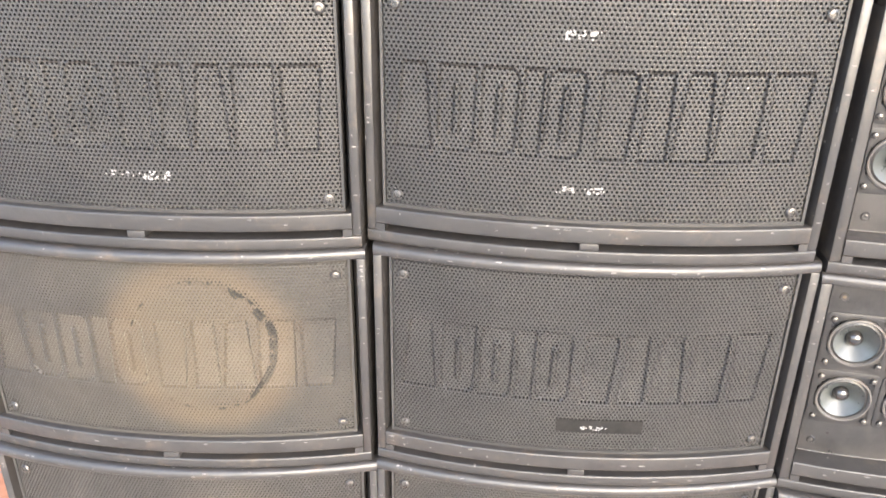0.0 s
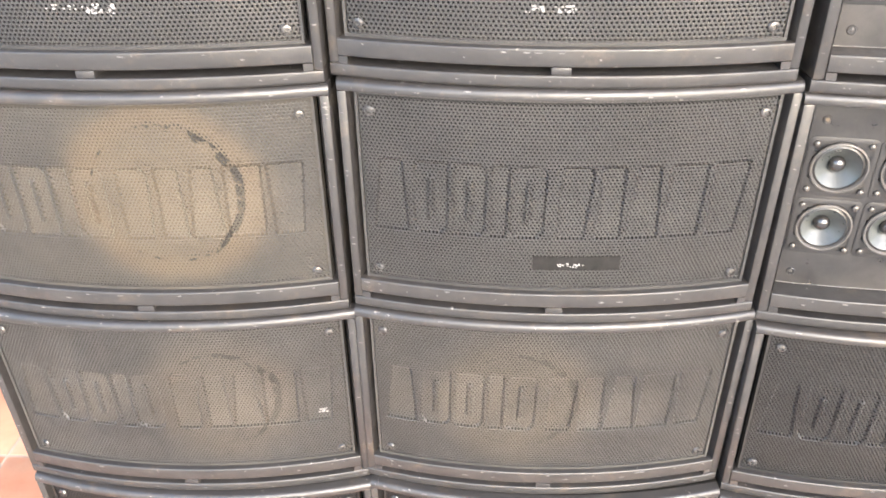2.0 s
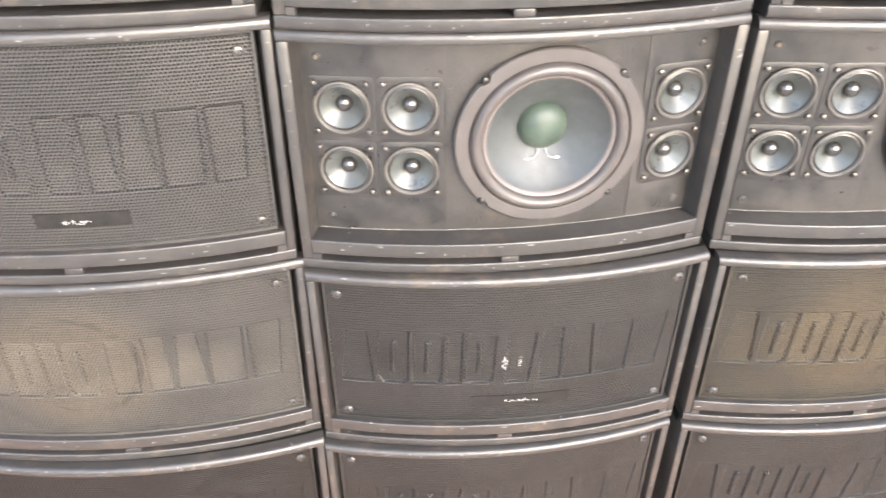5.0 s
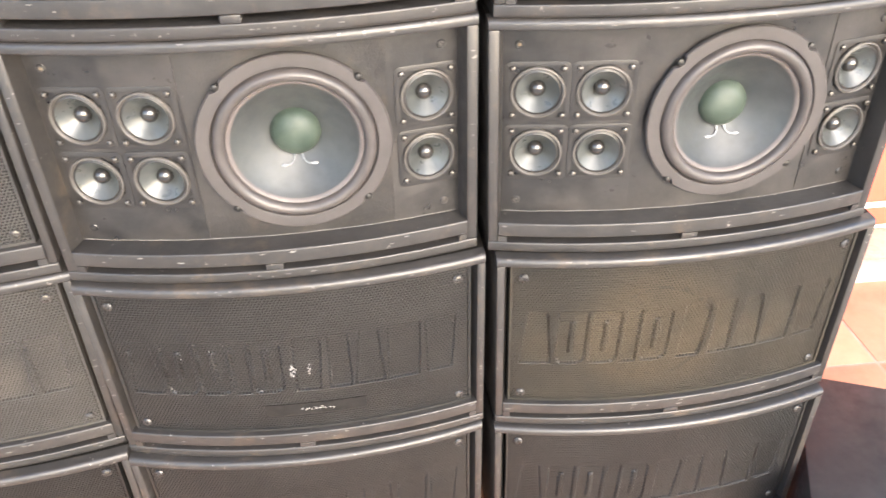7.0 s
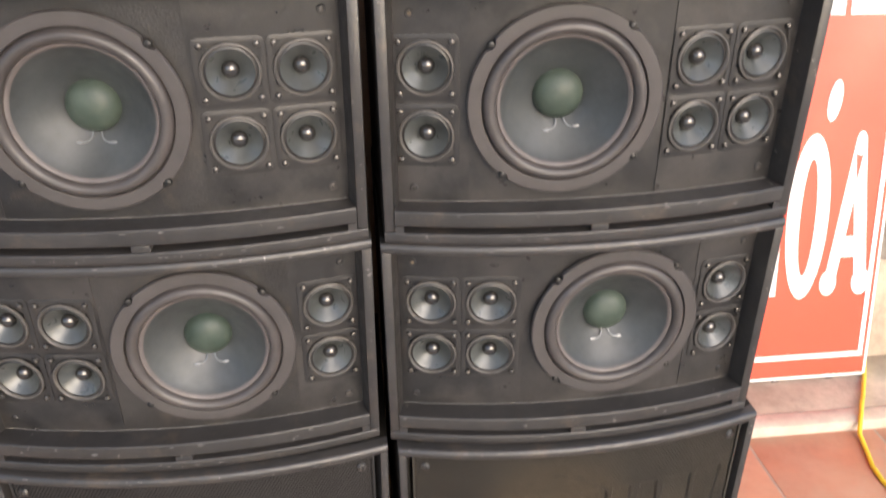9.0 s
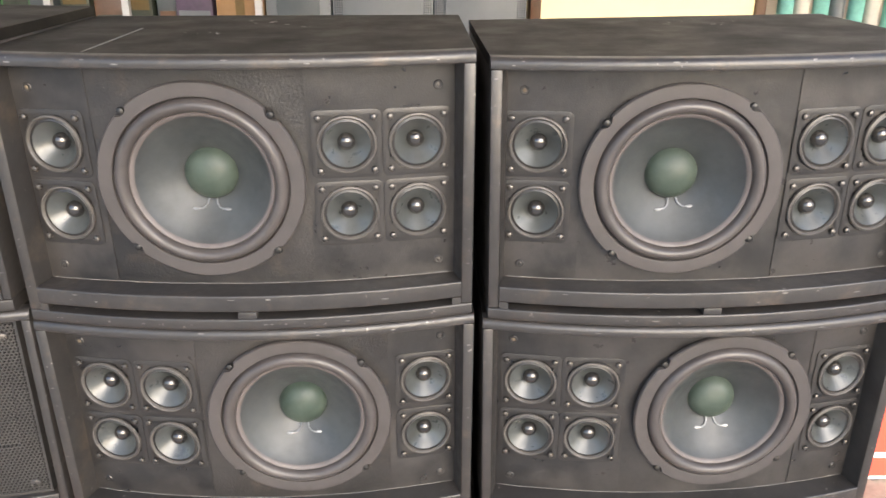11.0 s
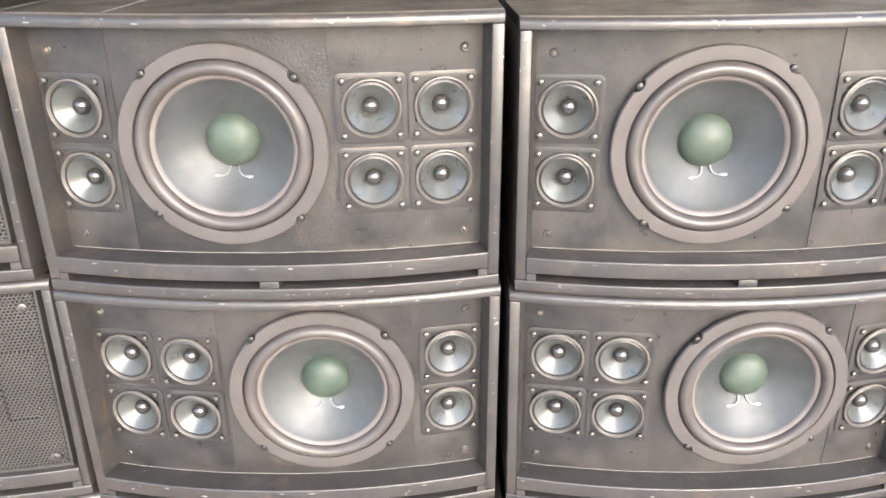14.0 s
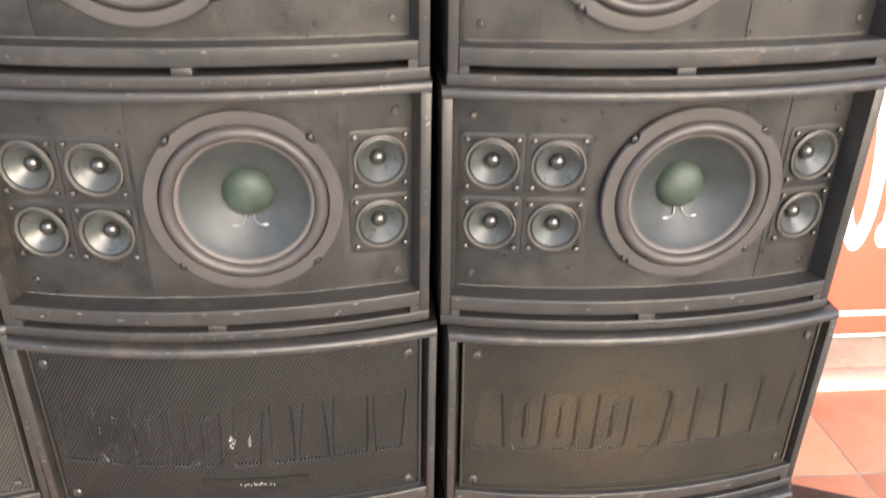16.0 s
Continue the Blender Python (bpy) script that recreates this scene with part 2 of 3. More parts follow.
REDSIGN = mat("red printed sign sheet", (0.78, 0.085, 0.045), 0.38, 0, 0.06, 3, 0.03, 60, 0.5)
WHITESIGN = mat("white vinyl lettering", (0.86, 0.85, 0.83), 0.4, 0, 0.04, 10, 0.0)
YELLOW = mat("yellow cable sheath", (0.75, 0.60, 0.03), 0.4, 0, 0.1, 30, 0.0)
BOXBLACK = mat("matt black cabinet vinyl", (0.016, 0.0155, 0.016), 0.6, 0, 0.2, 14, 0.3, 500, 0.4, (0.10, 0.09, 0.085), 0.3, 5)
FOOT = mat("black rubber foot", (0.02, 0.02, 0.02), 0.5, 0, 0.2, 40, 0.1, 400, 0.5)
ALU = mat("white aluminium post", (0.55, 0.54, 0.52), 0.4, 0.1, 0.06, 20, 0.0)
GREYMETAL = mat("grey painted sheet metal", (0.15, 0.16, 0.17), 0.5, 0, 0.06, 6, 0.05, 300, 0.5)
SLATE = mat("slate grey panel", (0.07, 0.08, 0.085), 0.5, 0, 0.08, 6, 0.05, 300, 0.5)
CARD = mat("brown cardboard", (0.30, 0.18, 0.09), 0.8, 0, 0.15, 15, 0.15, 200, 0.3)
WOOD = mat("dark varnished wood", (0.12, 0.06, 0.03), 0.4, 0, 0.3, 12, 0.15, 200, 0.5)
LIGHTBOX = mat("lit cream panel", (0.95, 0.78, 0.40), 0.6, 0, 0.08, 2, 0.0, 100, 0.3, emit=0.22)
TEAL = mat("teal folded cloth", (0.22, 0.50, 0.44), 0.8, 0, 0.2, 20, 0.3, 200, 0.3)
GREEN = mat("green plastic pack", (0.05, 0.14, 0.045), 0.5, 0, 0.3, 20, 0.05)
PURPLE = mat("purple printed pack", (0.075, 0.048, 0.08), 0.5, 0, 0.3, 20, 0.05)
AMBER = mat("yellow printed pack", (0.12, 0.078, 0.02), 0.5, 0, 0.2, 20, 0.05)
OLIVE = mat("dark olive pack", (0.035, 0.042, 0.028), 0.5, 0, 0.4, 20, 0.05)

# ---- building helpers ----


def mesh_of(name, bm, material, smooth=True):
    bmesh.ops.recalc_face_normals(bm, faces=bm.faces[:])
    me = bpy.data.meshes.new(name)
    bm.to_mesh(me)
    bm.free()
    if smooth:
        me.shade_smooth()
        me.set_sharp_from_angle(angle=radians(35))
    me.materials.append(material)
    return me


def part(name, bm, material, parent, label="", smooth=True):
    ob = new(name, bm if isinstance(bm, bpy.types.Mesh) else mesh_of(name, bm, material, smooth))
    ob.parent = parent
    return tagged(ob, label)


def thing(name, m, label, category, group="", kind=""):
    ob = new(name)
    ob.empty_display_size = 0.05
    ob.matrix_basis = m
    return tagged(ob, label, category, group, kind)


def box(bm, x0, x1, y0, y1, z0, z1, r=0.0):
    got = bmesh.ops.create_cube(bm, size=1.0, matrix=Matrix.Translation(((x0 + x1) / 2, (y0 + y1) / 2, (z0 + z1) / 2)) @ Matrix.Diagonal((x1 - x0, y1 - y0, z1 - z0, 1)))
    if r:
        edges = list({e for v in got["verts"] for e in v.link_edges})
        bmesh.ops.bevel(bm, geom=edges, offset=r, segments=2, affect="EDGES", profile=0.5)
    return bm


def boxed(*a, r=0.0):
    return box(bmesh.new(), *a, r=r)


def lathe(profile, n=48, m=Matrix(), notch=0.0):
    """Turns (radius, forward) pairs round the axis that points to -y; notch cuts four bites into the outermost radius."""
    bm = bmesh.new()
    top = max(r for r, _ in profile)
    rings = []
    for r, f in profile:
        if r < 1e-6:
            rings.append([bm.verts.new(m @ Vector((0, -f, 0)))])
            continue
        ring = []
        for k in range(n):
            a = 2 * math.pi * k / n
            rr = r
            if notch and r > top - notch:
                d = abs((a - math.pi / 4 + math.pi / 4) % (math.pi / 2) - math.pi / 4)
                rr = min(r, top - notch * max(0.0, 1 - (d / 0.058) ** 4))
            ring.append(bm.verts.new(m @ Vector((rr * math.cos(a), -f, rr * math.sin(a)))))
        rings.append(ring)
    for a, b in zip(rings, rings[1:]):
        if len(a) == 1 and len(b) == 1:
            continue
        for k in range(n):
            q = [a[k % len(a)], a[(k + 1) % len(a)], b[(k + 1) % len(b)], b[k % len(b)]]
            bm.faces.new(list(dict.fromkeys(q)))
    return bm


def tube(points, r, n=6):
    """A round rod along points."""
    bm = bmesh.new()
    pts = [Vector(p) for p in points]
    rings = []
    for i, p in enumerate(pts):
        d = (pts[min(i + 1, len(pts) - 1)] - pts[max(i - 1, 0)]).normalized()
        u = d.orthogonal().normalized() if i == 0 else (rings_u - d * rings_u.dot(d)).normalized()
        rings_u = u
        v = d.cross(u)
        rings.append([bm.verts.new(p + r * (math.cos(a) * u + math.sin(a) * v)) for a in (2 * math.pi * k / n for k in range(n))])
    for a, b in zip(rings, rings[1:]):
        for k in range(n):
            bm.faces.new((a[k], a[(k + 1) % n], b[(k + 1) % n], b[k]))
    bm.faces.new(rings[0])
    bm.faces.new(rings[-1])
    return bm


# ---- the loudspeaker cabinets ----
HALF, TALL, DEEP, SAG = 0.289, 0.3525, 0.395, 0.040
RECESS, LEAN = 0.032, 0.045


def bow(x, sag=SAG):
    """Forward bulge of the cabinet's front, zero at its corners."""
    return -sag * (1 - (x / HALF) ** 2)


def sweep(x0, x1, profile, n=28, sag=SAG):
    """Bends a closed profile of (y behind the bowed front, z) across the width; y of 9 means the flat back."""
    bm = bmesh.new()
    rings = []
    for k in range(n + 1):
        x = x0 + (x1 - x0) * k / n
        rings.append([bm.verts.new((x, DEEP if y == 9 else bow(x, sag) + y, z)) for y, z in profile])
    c = len(profile)
    for a, b in zip(rings, rings[1:]):
        for k in range(c):
            bm.faces.new((a[k], a[(k + 1) % c], b[(k + 1) % c], b[k]))
    bm.faces.new(rings[0])
    bm.faces.new(rings[-1])
    return bm


def rounded(y0, z0, y1, z1, r, flat_back=False, below=None):
    """Profile with a rounded front edge above, of radius r, and below."""
    p = []
    q = r if below is None else below
    for k in range(6):
        a = math.pi / 2 * k / 5
        p.append((y0 + r - r * math.sin(a), z1 - r + r * math.cos(a)))
    for k in range(5):
        a = math.pi / 2 * k / 4
        p.append((y0 + q - q * math.cos(a), z0 + q - q * math.sin(a)))
    back = 9 if flat_back else y1
    return p + [(back, z0), (back, z1)]


def shell(cab, lip):
    part("top_lip", sweep(-HALF, HALF, rounded(0, TALL - 0.0145, 0.022, TALL, 0.0085, False, 0.002)), BLACK, cab, "rounded black front edge of the top board")
    part("top_panel", sweep(-HALF, HALF, [(0.0221, TALL - 0.0145), (0.0221, TALL), (9, TALL), (9, TALL - 0.0145)]), SHADED_TOP, cab, "dusty black top board with shade in its colour")
    part("bottom_panel", sweep(-HALF, HALF, rounded(0, 0.0, 0, 0.0180, 0.0025, True, 0.006)), BLACK, cab)
    for s in (-1, 1):
        a, b = sorted((s * HALF, s * (HALF - lip)))
        front = bow(HALF - lip / 2) + 0.0008
        part("side_panel", boxed(a, b, front, DEEP, 0.0182, TALL - 0.0147, r=0.0022), BLACK, cab)
    for s in (-1, 1):
        verts = []
        bm = bmesh.new()
        for z in (0.0514, TALL - 0.0148):
            x = s * (HALF - lip)
            ring = [(x, bow(x) + 0.002, z), (x - s * 0.0095, bow(x) + RECESS + 0.004, z), (x, bow(x) + RECESS + 0.004, z)]
            verts.append([bm.verts.new(p) for p in ring])
        for k in range(3):
            bm.faces.new((verts[0][k], verts[0][(k + 1) % 3], verts[1][(k + 1) % 3], verts[1][k]))
        bm.faces.new(verts[0])
        bm.faces.new(verts[1])
        part("side_cove", bm, BLACK, cab)
    part("back_panel", boxed(-HALF + lip, HALF - lip, DEEP - 0.018, DEEP - 0.001, 0.0182, TALL - 0.0147), DARK, cab)
    part("port_bar", sweep(-HALF + lip, HALF - lip, rounded(0.0006, 0.0280, 0.05, 0.0512, 0.0025)), BLACK, cab, "black bowed bar above the port slots")
    part("port_divider", boxed(-0.012, 0.012, bow(0) + 0.0009, bow(0) + 0.06, 0.0181, 0.0279, r=0.001), BLACK, cab)
    for s in (-1, 1):
        a, b = sorted((s * (HALF - lip), s * (HALF - lip - 0.012)))
        part("port_end", sweep(a, b, [(0.0012, 0.0181), (0.0012, 0.0279), (0.06, 0.0279), (0.06, 0.0181)], 3), BLACK, cab)
    part("port_floor", sweep(-HALF + lip, HALF - lip, [(0.055, 0.0182), (0.055, 0.0278), (0.06, 0.0278), (0.06, 0.0182)]), DARK, cab)


def screw_mesh(r=0.0076):
    bm = lathe([(r, 0.0), (r, 0.0012), (r * 0.8, 0.0032), (r * 0.45, 0.0040), (r * 0.40, 0.0022), (0.0, 0.0020)], 14)
    return mesh_of("screw", bm, STEEL)


SCREW = screw_mesh()
SMALLSCREW = mesh_of("screw", lathe([(0.0043, 0), (0.0043, 0.0012), (0.0036, 0.0030), (0.0018, 0.0040), (0.0, 0.0042)], 12), DULLSTEEL)
DARKSCREW = mesh_of("screw", lathe([(0.0050, 0), (0.0050, 0.0016), (0.0042, 0.0036), (0.0020, 0.0046), (0.0, 0.0048)], 12), BLACKSTEEL)
BAFFLE_Y, GRILLE_Y, BSAG = 0.036, 0.012, 0.037


def upon(x, z, y, sag, turn=1.0):
    """Pose on a bowed surface at x, z: its -y axis points out of the surface, turned by that share of its slope."""
    slope = turn * 2 * sag * x / HALF ** 2
    return Matrix.Translation((x, bow(x, sag) + y, z)) @ Matrix.Rotation(math.atan(slope), 4, "Z")


# pressed nameplate shapes across a grille: x from, x to, slant of the left and right edge, round corners (below left, below right, above left, above right), slot
BLOCKS = [
    (-0.250, -0.202, 0.20, -0.20, "", 0), (-0.195, -0.150, 0, 0, "bl br", 1), (-0.1425, -0.099, 0, 0, "br tr", 1),
    (-0.0925, -0.0695, 0, 0, "", 0), (-0.0645, -0.020, 0, 0, "bl br tl tr", 1), (-0.0015, 0.041, 0, 0.14, "tr", 0),
    (0.050, 0.0835, 0, -0.10, "", 0), (0.0885, 0.134, 0.20, -0.20, "", 0), (0.1395, 0.1885, 0, 0, "", 0),
    (0.196, 0.244, -0.10, 0.10, "", 0),
]
LOW, HIGH_Z = 0.136, 0.244


def pressed(x, z):
    """How deep, from 0 to 1, the sheet is pressed in at x, z."""
    h, mid_z, tall = 0.0, (LOW + HIGH_Z) / 2, HIGH_Z - LOW
    if not LOW - 0.003 < z < HIGH_Z + 0.003:
        return h
    xs, w = x - (z - mid_z) * 0.03, (z - LOW) / tall
    for a, b, la, lb, corners, slot in BLOCKS:
        if not a - 0.003 < xs < b + 0.003:
            continue
        wide, r = b - a, 0.014
        left = a + wide * (la * w if la >= 0 else -la * (1 - w))
        right = b - wide * (lb * (1 - w) if lb >= 0 else -lb * w)
        d = min(xs - left, right - xs, z - LOW, HIGH_Z - z)
        for c in corners.split():
            cx = left + r if c[1] == "l" else right - r
            cz = LOW + r if c[0] == "b" else HIGH_Z - r
            if (xs - cx) * (-1 if c[1] == "l" else 1) > 0 and (z - cz) * (-1 if c[0] == "b" else 1) > 0:
                d = min(d, r - math.hypot(xs - cx, z - cz))
        if slot:
            out = math.hypot(max(abs(xs - (left + right) / 2) - 0.001, 0), max(abs(z - mid_z) - 0.030, 0))
            d = min(d, out - 0.0025)
        h = max(h, min(1.0, max(0.0, d / 0.0025 + 0.4)))
    return h


def emboss(x, z):
    return -0.0042 * pressed(x, z)


def grille_mesh(p):
    """A bowed steel sheet with real punched holes in staggered rows."""
    row = p * math.sqrt(3) / 2
    x0, x1, z0, z1 = -0.2655, 0.2655, 0.0555, 0.3345
    nx, nz = int((x1 - x0) / p), int((z1 - z0) / row)
    verts, faces, deep = [], [], []
    hexes = [(math.sin(math.pi / 3 * k), math.cos(math.pi / 3 * k)) for k in range(6)]
    r_out, r_in = p / math.sqrt(3), p * 0.350
    for j in range(nz):
        for i in range(nx):
            cx = x0 + p * (i + 0.5 + (0.5 if j % 2 else 0.0))
            cz = z0 + row * (j + 0.6)
            if cx > x1 - p * 0.4:
                continue
            b = len(verts)
            for rr, back in ((r_out, 0.0), (r_in, 0.0002), (r_in * 0.92, 0.0014)):
                for hx, hz in hexes:
                    x, z = cx + hx * rr, cz + hz * rr
                    deep.append(pressed(x, z))
                    verts.append((x, bow(x) + GRILLE_Y + back + 0.0042 * deep[-1], z))
            for k in range(6):
                q = (k + 1) % 6
                faces.append((b + k, b + q, b + 6 + q, b + 6 + k))
                faces.append((b + 6 + k, b + 6 + q, b + 12 + q, b + 12 + k))
    me = bpy.data.meshes.new("grille")
    me.from_pydata(verts, [], faces)
    me.update()
    me.attributes.new("pressed", "FLOAT", "POINT").data.foreach_set("value", deep)
    me.materials.append(G_CLEAN)
    return me


def grille_rim():
    """Folded edge all round the perforated sheet."""
    bm = bmesh.new()
    for prof in ([(GRILLE_Y - 0.0015, 0.0515), (GRILLE_Y - 0.0015, 0.0560), (GRILLE_Y + 0.010, 0.0560), (GRILLE_Y + 0.010, 0.0515)],
                 [(GRILLE_Y - 0.0015, 0.3330), (GRILLE_Y - 0.0015, 0.3375), (GRILLE_Y + 0.010, 0.3375), (GRILLE_Y + 0.010, 0.3330)]):
        tmp = sweep(-0.268, 0.268, prof)
        me = bpy.data.meshes.new("tmp")
        tmp.to_mesh(me)
        tmp.free()
        bm.from_mesh(me)
        bpy.data.meshes.remove(me)
    for s in (-1, 1):
        a, b = sorted((s * 0.2645, s * 0.268))
        y = bow(0.264) + GRILLE_Y
        box(bm, a, b, y - 0.0015, y + 0.010, 0.0515, 0.3375)
    return bm


def marks(seed, x, z, w, h, count, sag=SAG, y=GRILLE_Y - 0.0022):
    """A cluster of small pale flakes left on the grille."""
    rng = random.Random(seed)
    bm = bmesh.new()
    for _ in range(count):
        px, pz = x + rng.uniform(-w, w), z + rng.uniform(-h, h)
        r = rng.uniform(0.0007, 0.0015)
        bmesh.ops.create_icosphere(bm, subdivisions=1, radius=1.0, matrix=upon(px, pz, y - emboss(px, pz), sag) @ Matrix.Diagonal((r * rng.uniform(0.8, 2.0), 0.0009, r, 1)))
    return bm


def grille_cabinet():
    cab = thing("speaker_cabinet", Matrix(), "", "loudspeaker")
    shell(cab, 0.0120)
    part("foam_sheet", sweep(-0.268, 0.268, [(GRILLE_Y + 0.008, 0.052), (GRILLE_Y + 0.008, 0.3375), (GRILLE_Y + 0.016, 0.3375), (GRILLE_Y + 0.016, 0.052)]), F_DARK, cab)
    g = part("grille", grille_mesh(0.0053), None, cab, "black perforated steel grille with pressed blocks")
    part("grille_rim", grille_rim(), G_CLEAN, g)
    for sx in (-1, 1):
        for z in (0.070, 0.312):
            s = part("screw", SCREW, None, g, "steel grille screw")
            s.matrix_basis = upon(sx * 0.2485, z, GRILLE_Y - 0.001, SAG)
    return cab


def woofer(cab, x, z, spin):
    m = upon(x, z, BAFFLE_Y - 0.0025, BSAG, 0.8) @ Matrix.Rotation(radians(spin), 4, "Y") @ Matrix.Diagonal((1.028, 1, 1.028, 1))
    w = part("woofer", lathe([(0.1228, 0.0), (0.1228, 0.0050), (0.1213, 0.0070), (0.1090, 0.0074), (0.1055, 0.0070), (0.1042, 0.0040), (0.1040, -0.001)], 160, m, 0.0065), FLANGE, cab, "ten inch woofer with a grey pressed frame")
    roll = [(0.1046, 0.001)] + [(0.0950 + 0.0082 * math.cos(math.pi * k / 12), 0.003 + 0.0105 * math.sin(math.pi * k / 12)) for k in range(13)] + [(0.0866, 0.001)]
    part("surround", lathe(roll, 72, m), RUBBER, w)
    part("glue_ring", lathe([(0.0874, 0.0030), (0.0856, 0.0046), (0.0830, 0.0036), (0.0808, 0.0005)], 64, m), GLUE, w)
    prof = [(0.0820, 0.0015)]
    for k in range(1, 13):
        u = k / 12
        prof.append((0.0820 - 0.0520 * u, 0.0015 - 0.044 * (u ** 0.86)))
    part("cone", lathe(prof + [(0.0, -0.044)], 64, m), CONE, w, "blue-grey paper cone")
    cap = [(0.0335, -0.0420), (0.0330, -0.0395)] + [(0.0325 * math.cos(a), -0.0395 + 0.021 * math.sin(a)) for a in (math.pi / 2 * k / 10 for k in range(1, 10))] + [(0.0, -0.0185)]
    part("dust_cap", lathe(cap, 40, m), CAP, w, "dusty green domed cap")
    for s in (-1, 1):
        pts = [(s * 0.005, 0.0365, -0.0325), (s * 0.006, 0.0330, -0.0385), (s * 0.009, 0.0305, -0.0425), (s * 0.013, 0.0285, -0.0440), (s * 0.018, 0.0275, -0.0440)]
        part("lead_wire", tube([m @ Vector(p) for p in pts], 0.0013), WIRE, w)
        part("solder_blob", lathe([(0.003, 0.0), (0.0026, 0.0014), (0.0, 0.002)], 10, m @ Matrix.Translation((s * 0.0195, 0.0278, -0.0440)) @ Matrix.Rotation(-0.6, 4, "X") @ Matrix.Diagonal((1.7, 1, 0.7, 1))), WIRE, w)
    for k in range(4):
        a = math.pi / 4 + k * math.pi / 2
        s = part("screw", DARKSCREW, None, w)
        s.matrix_basis = m @ Matrix.Translation((0.1210 * math.cos(a), -0.003, 0.1210 * math.sin(a)))
    return w


def rounded_plate(m, half, r, t):
    bm = bmesh.new()
    loop = []
    for cx, cz, a0 in ((1, 1, 0), (-1, 1, 90), (-1, -1, 180), (1, -1, 270)):
        for k in range(5):
            a = radians(a0 + 22.5 * k)
            loop.append((cx * (half - r) + r * math.cos(a), cz * (half - r) + r * math.sin(a)))
    rings = []
    for grow, f in ((0, 0), (0, t * 0.6), (-0.0008, t), (-half + 0.0345, t)):
        s = (half + grow) / half
        if grow < -0.01:
            ring = []
            for x, z in loop:
                a = math.atan2(z, x)
                ring.append(bm.verts.new(m @ Vector((0.0345 * math.cos(a), -f, 0.0345 * math.sin(a)))))
            rings.append(ring)
        else:
            rings.append([bm.verts.new(m @ Vector((x * s, -f, z * s))) for x, z in loop])
    n = len(loop)
    for a, b in zip(rings, rings[1:]):
        for k in range(n):
            bm.faces.new((a[k], a[(k + 1) % n], b[(k + 1) % n], b[k]))
    return bm


def tweeter(cab, x, z):
    m = upon(x, z, BAFFLE_Y - 0.0015, BSAG) @ Matrix.Diagonal((1.045, 1, 1.045, 1))
    t = part("tweeter", rounded_plate(m, 0.0411, 0.008, 0.0009), TPLATE, cab, "cone tweeter on a square black plate")
    part("rim", lathe([(0.0352, 0.0022), (0.0346, 0.0046), (0.0330, 0.0052), (0.0316, 0.0040), (0.0308, 0.0014)], 40, m), TRIM, t, "dull grey rim")
    part("surround", lathe([(0.0310, 0.0012), (0.0278, 0.0026), (0.0286, 0.0012)], 40, m), TPLATE, t)
    part("cone", lathe([(0.0288, 0.0012), (0.0250, -0.0020), (0.0190, -0.0075), (0.0130, -0.0130), (0.0100, -0.0155), (0.0, -0.0158)], 40, m), TCONE, t, "glossy grey paper cone")
    dome = [(0.0108, -0.0152), (0.0106, -0.0125)] + [(0.0106 * math.cos(a), -0.0125 + 0.0095 * math.sin(a)) for a in (math.pi / 2 * k / 8 for k in range(1, 8))] + [(0.0, -0.0030)]
    part("dome", lathe(dome, 28, m), TDOME, t, "glossy black dome")
    for sx in (-1, 1):
        for sz in (-1, 1):
            s = part("screw", SMALLSCREW, None, t)
            s.matrix_basis = m @ Matrix.Translation((sx * 0.0320, -0.0015, sz * 0.0320))
    return t


def open_cabinet(side, dx, dz, wdx, wdz, spin):
    """side 1: four tweeters to the right of the woofer, two to its left; -1 the other way round; how far the drivers sit off, how the woofer is turned."""
    cab = thing("speaker_cabinet", Matrix(), "", "loudspeaker")
    shell(cab, 0.0145)
    wx, wz, high, low = 0.003 - 0.047 * side + wdx, 0.199 + wdz, 0.247 + dz, 0.156 + dz
    spots = [(x * side + dx, z) for x in (-0.223, 0.133, 0.219) for z in (high, low)]
    holes = [(wx, wz, 0.112)] + [(x, z, 0.036) for x, z in spots]
    part("baffle", pierced(-0.2705, 0.2705, 0.0305, 0.3378, holes), BAFFLE, cab, "rough black front board with driver holes")
    for a, b in ((-0.2705, -0.172), (0.086, 0.2705)) if side > 0 else ((-0.2705, -0.086), (0.172, 0.2705)):
        part("baffle_strip", pierced(a, b, 0.0525, 0.3365, holes, 0.0012), STRIP, cab, "smooth black strip under the tweeters")
    woofer(cab, wx, wz, spin)
    for x, z in spots:
        tweeter(cab, x, z)
    rng = random.Random(3 + side)
    bead = [(-0.262 + 0.0131 * k, 0.0) for k in range(41)]
    part("glue_bead", tube([(x, bow(x, BSAG) + BAFFLE_Y - 0.0013, 0.0528 + rng.uniform(-0.0003, 0.0005)) for x, _ in bead], 0.0005, 5), CHIP, cab, "pale thin line of old glue")
    for sx in (-1, 1):
        for z in (0.073, 0.308):
            m = upon(sx * 0.245, z, BAFFLE_Y - 0.0016, BSAG)
            h = part("screw_hole", lathe([(0.0062, 0.0), (0.0050, 0.0012), (0.0030, 0.0010), (0.0026, 0.0002), (0.0, 0.0001)], 14, m), STRIP, cab, "empty grille screw hole with a worn edge")
            part("hole_core", lathe([(0.0027, 0.0008), (0.0022, 0.0011), (0.0, 0.0011)], 10, m), HOLE if z > 0.2 and sx < 0 else STEEL, h)
    return cab


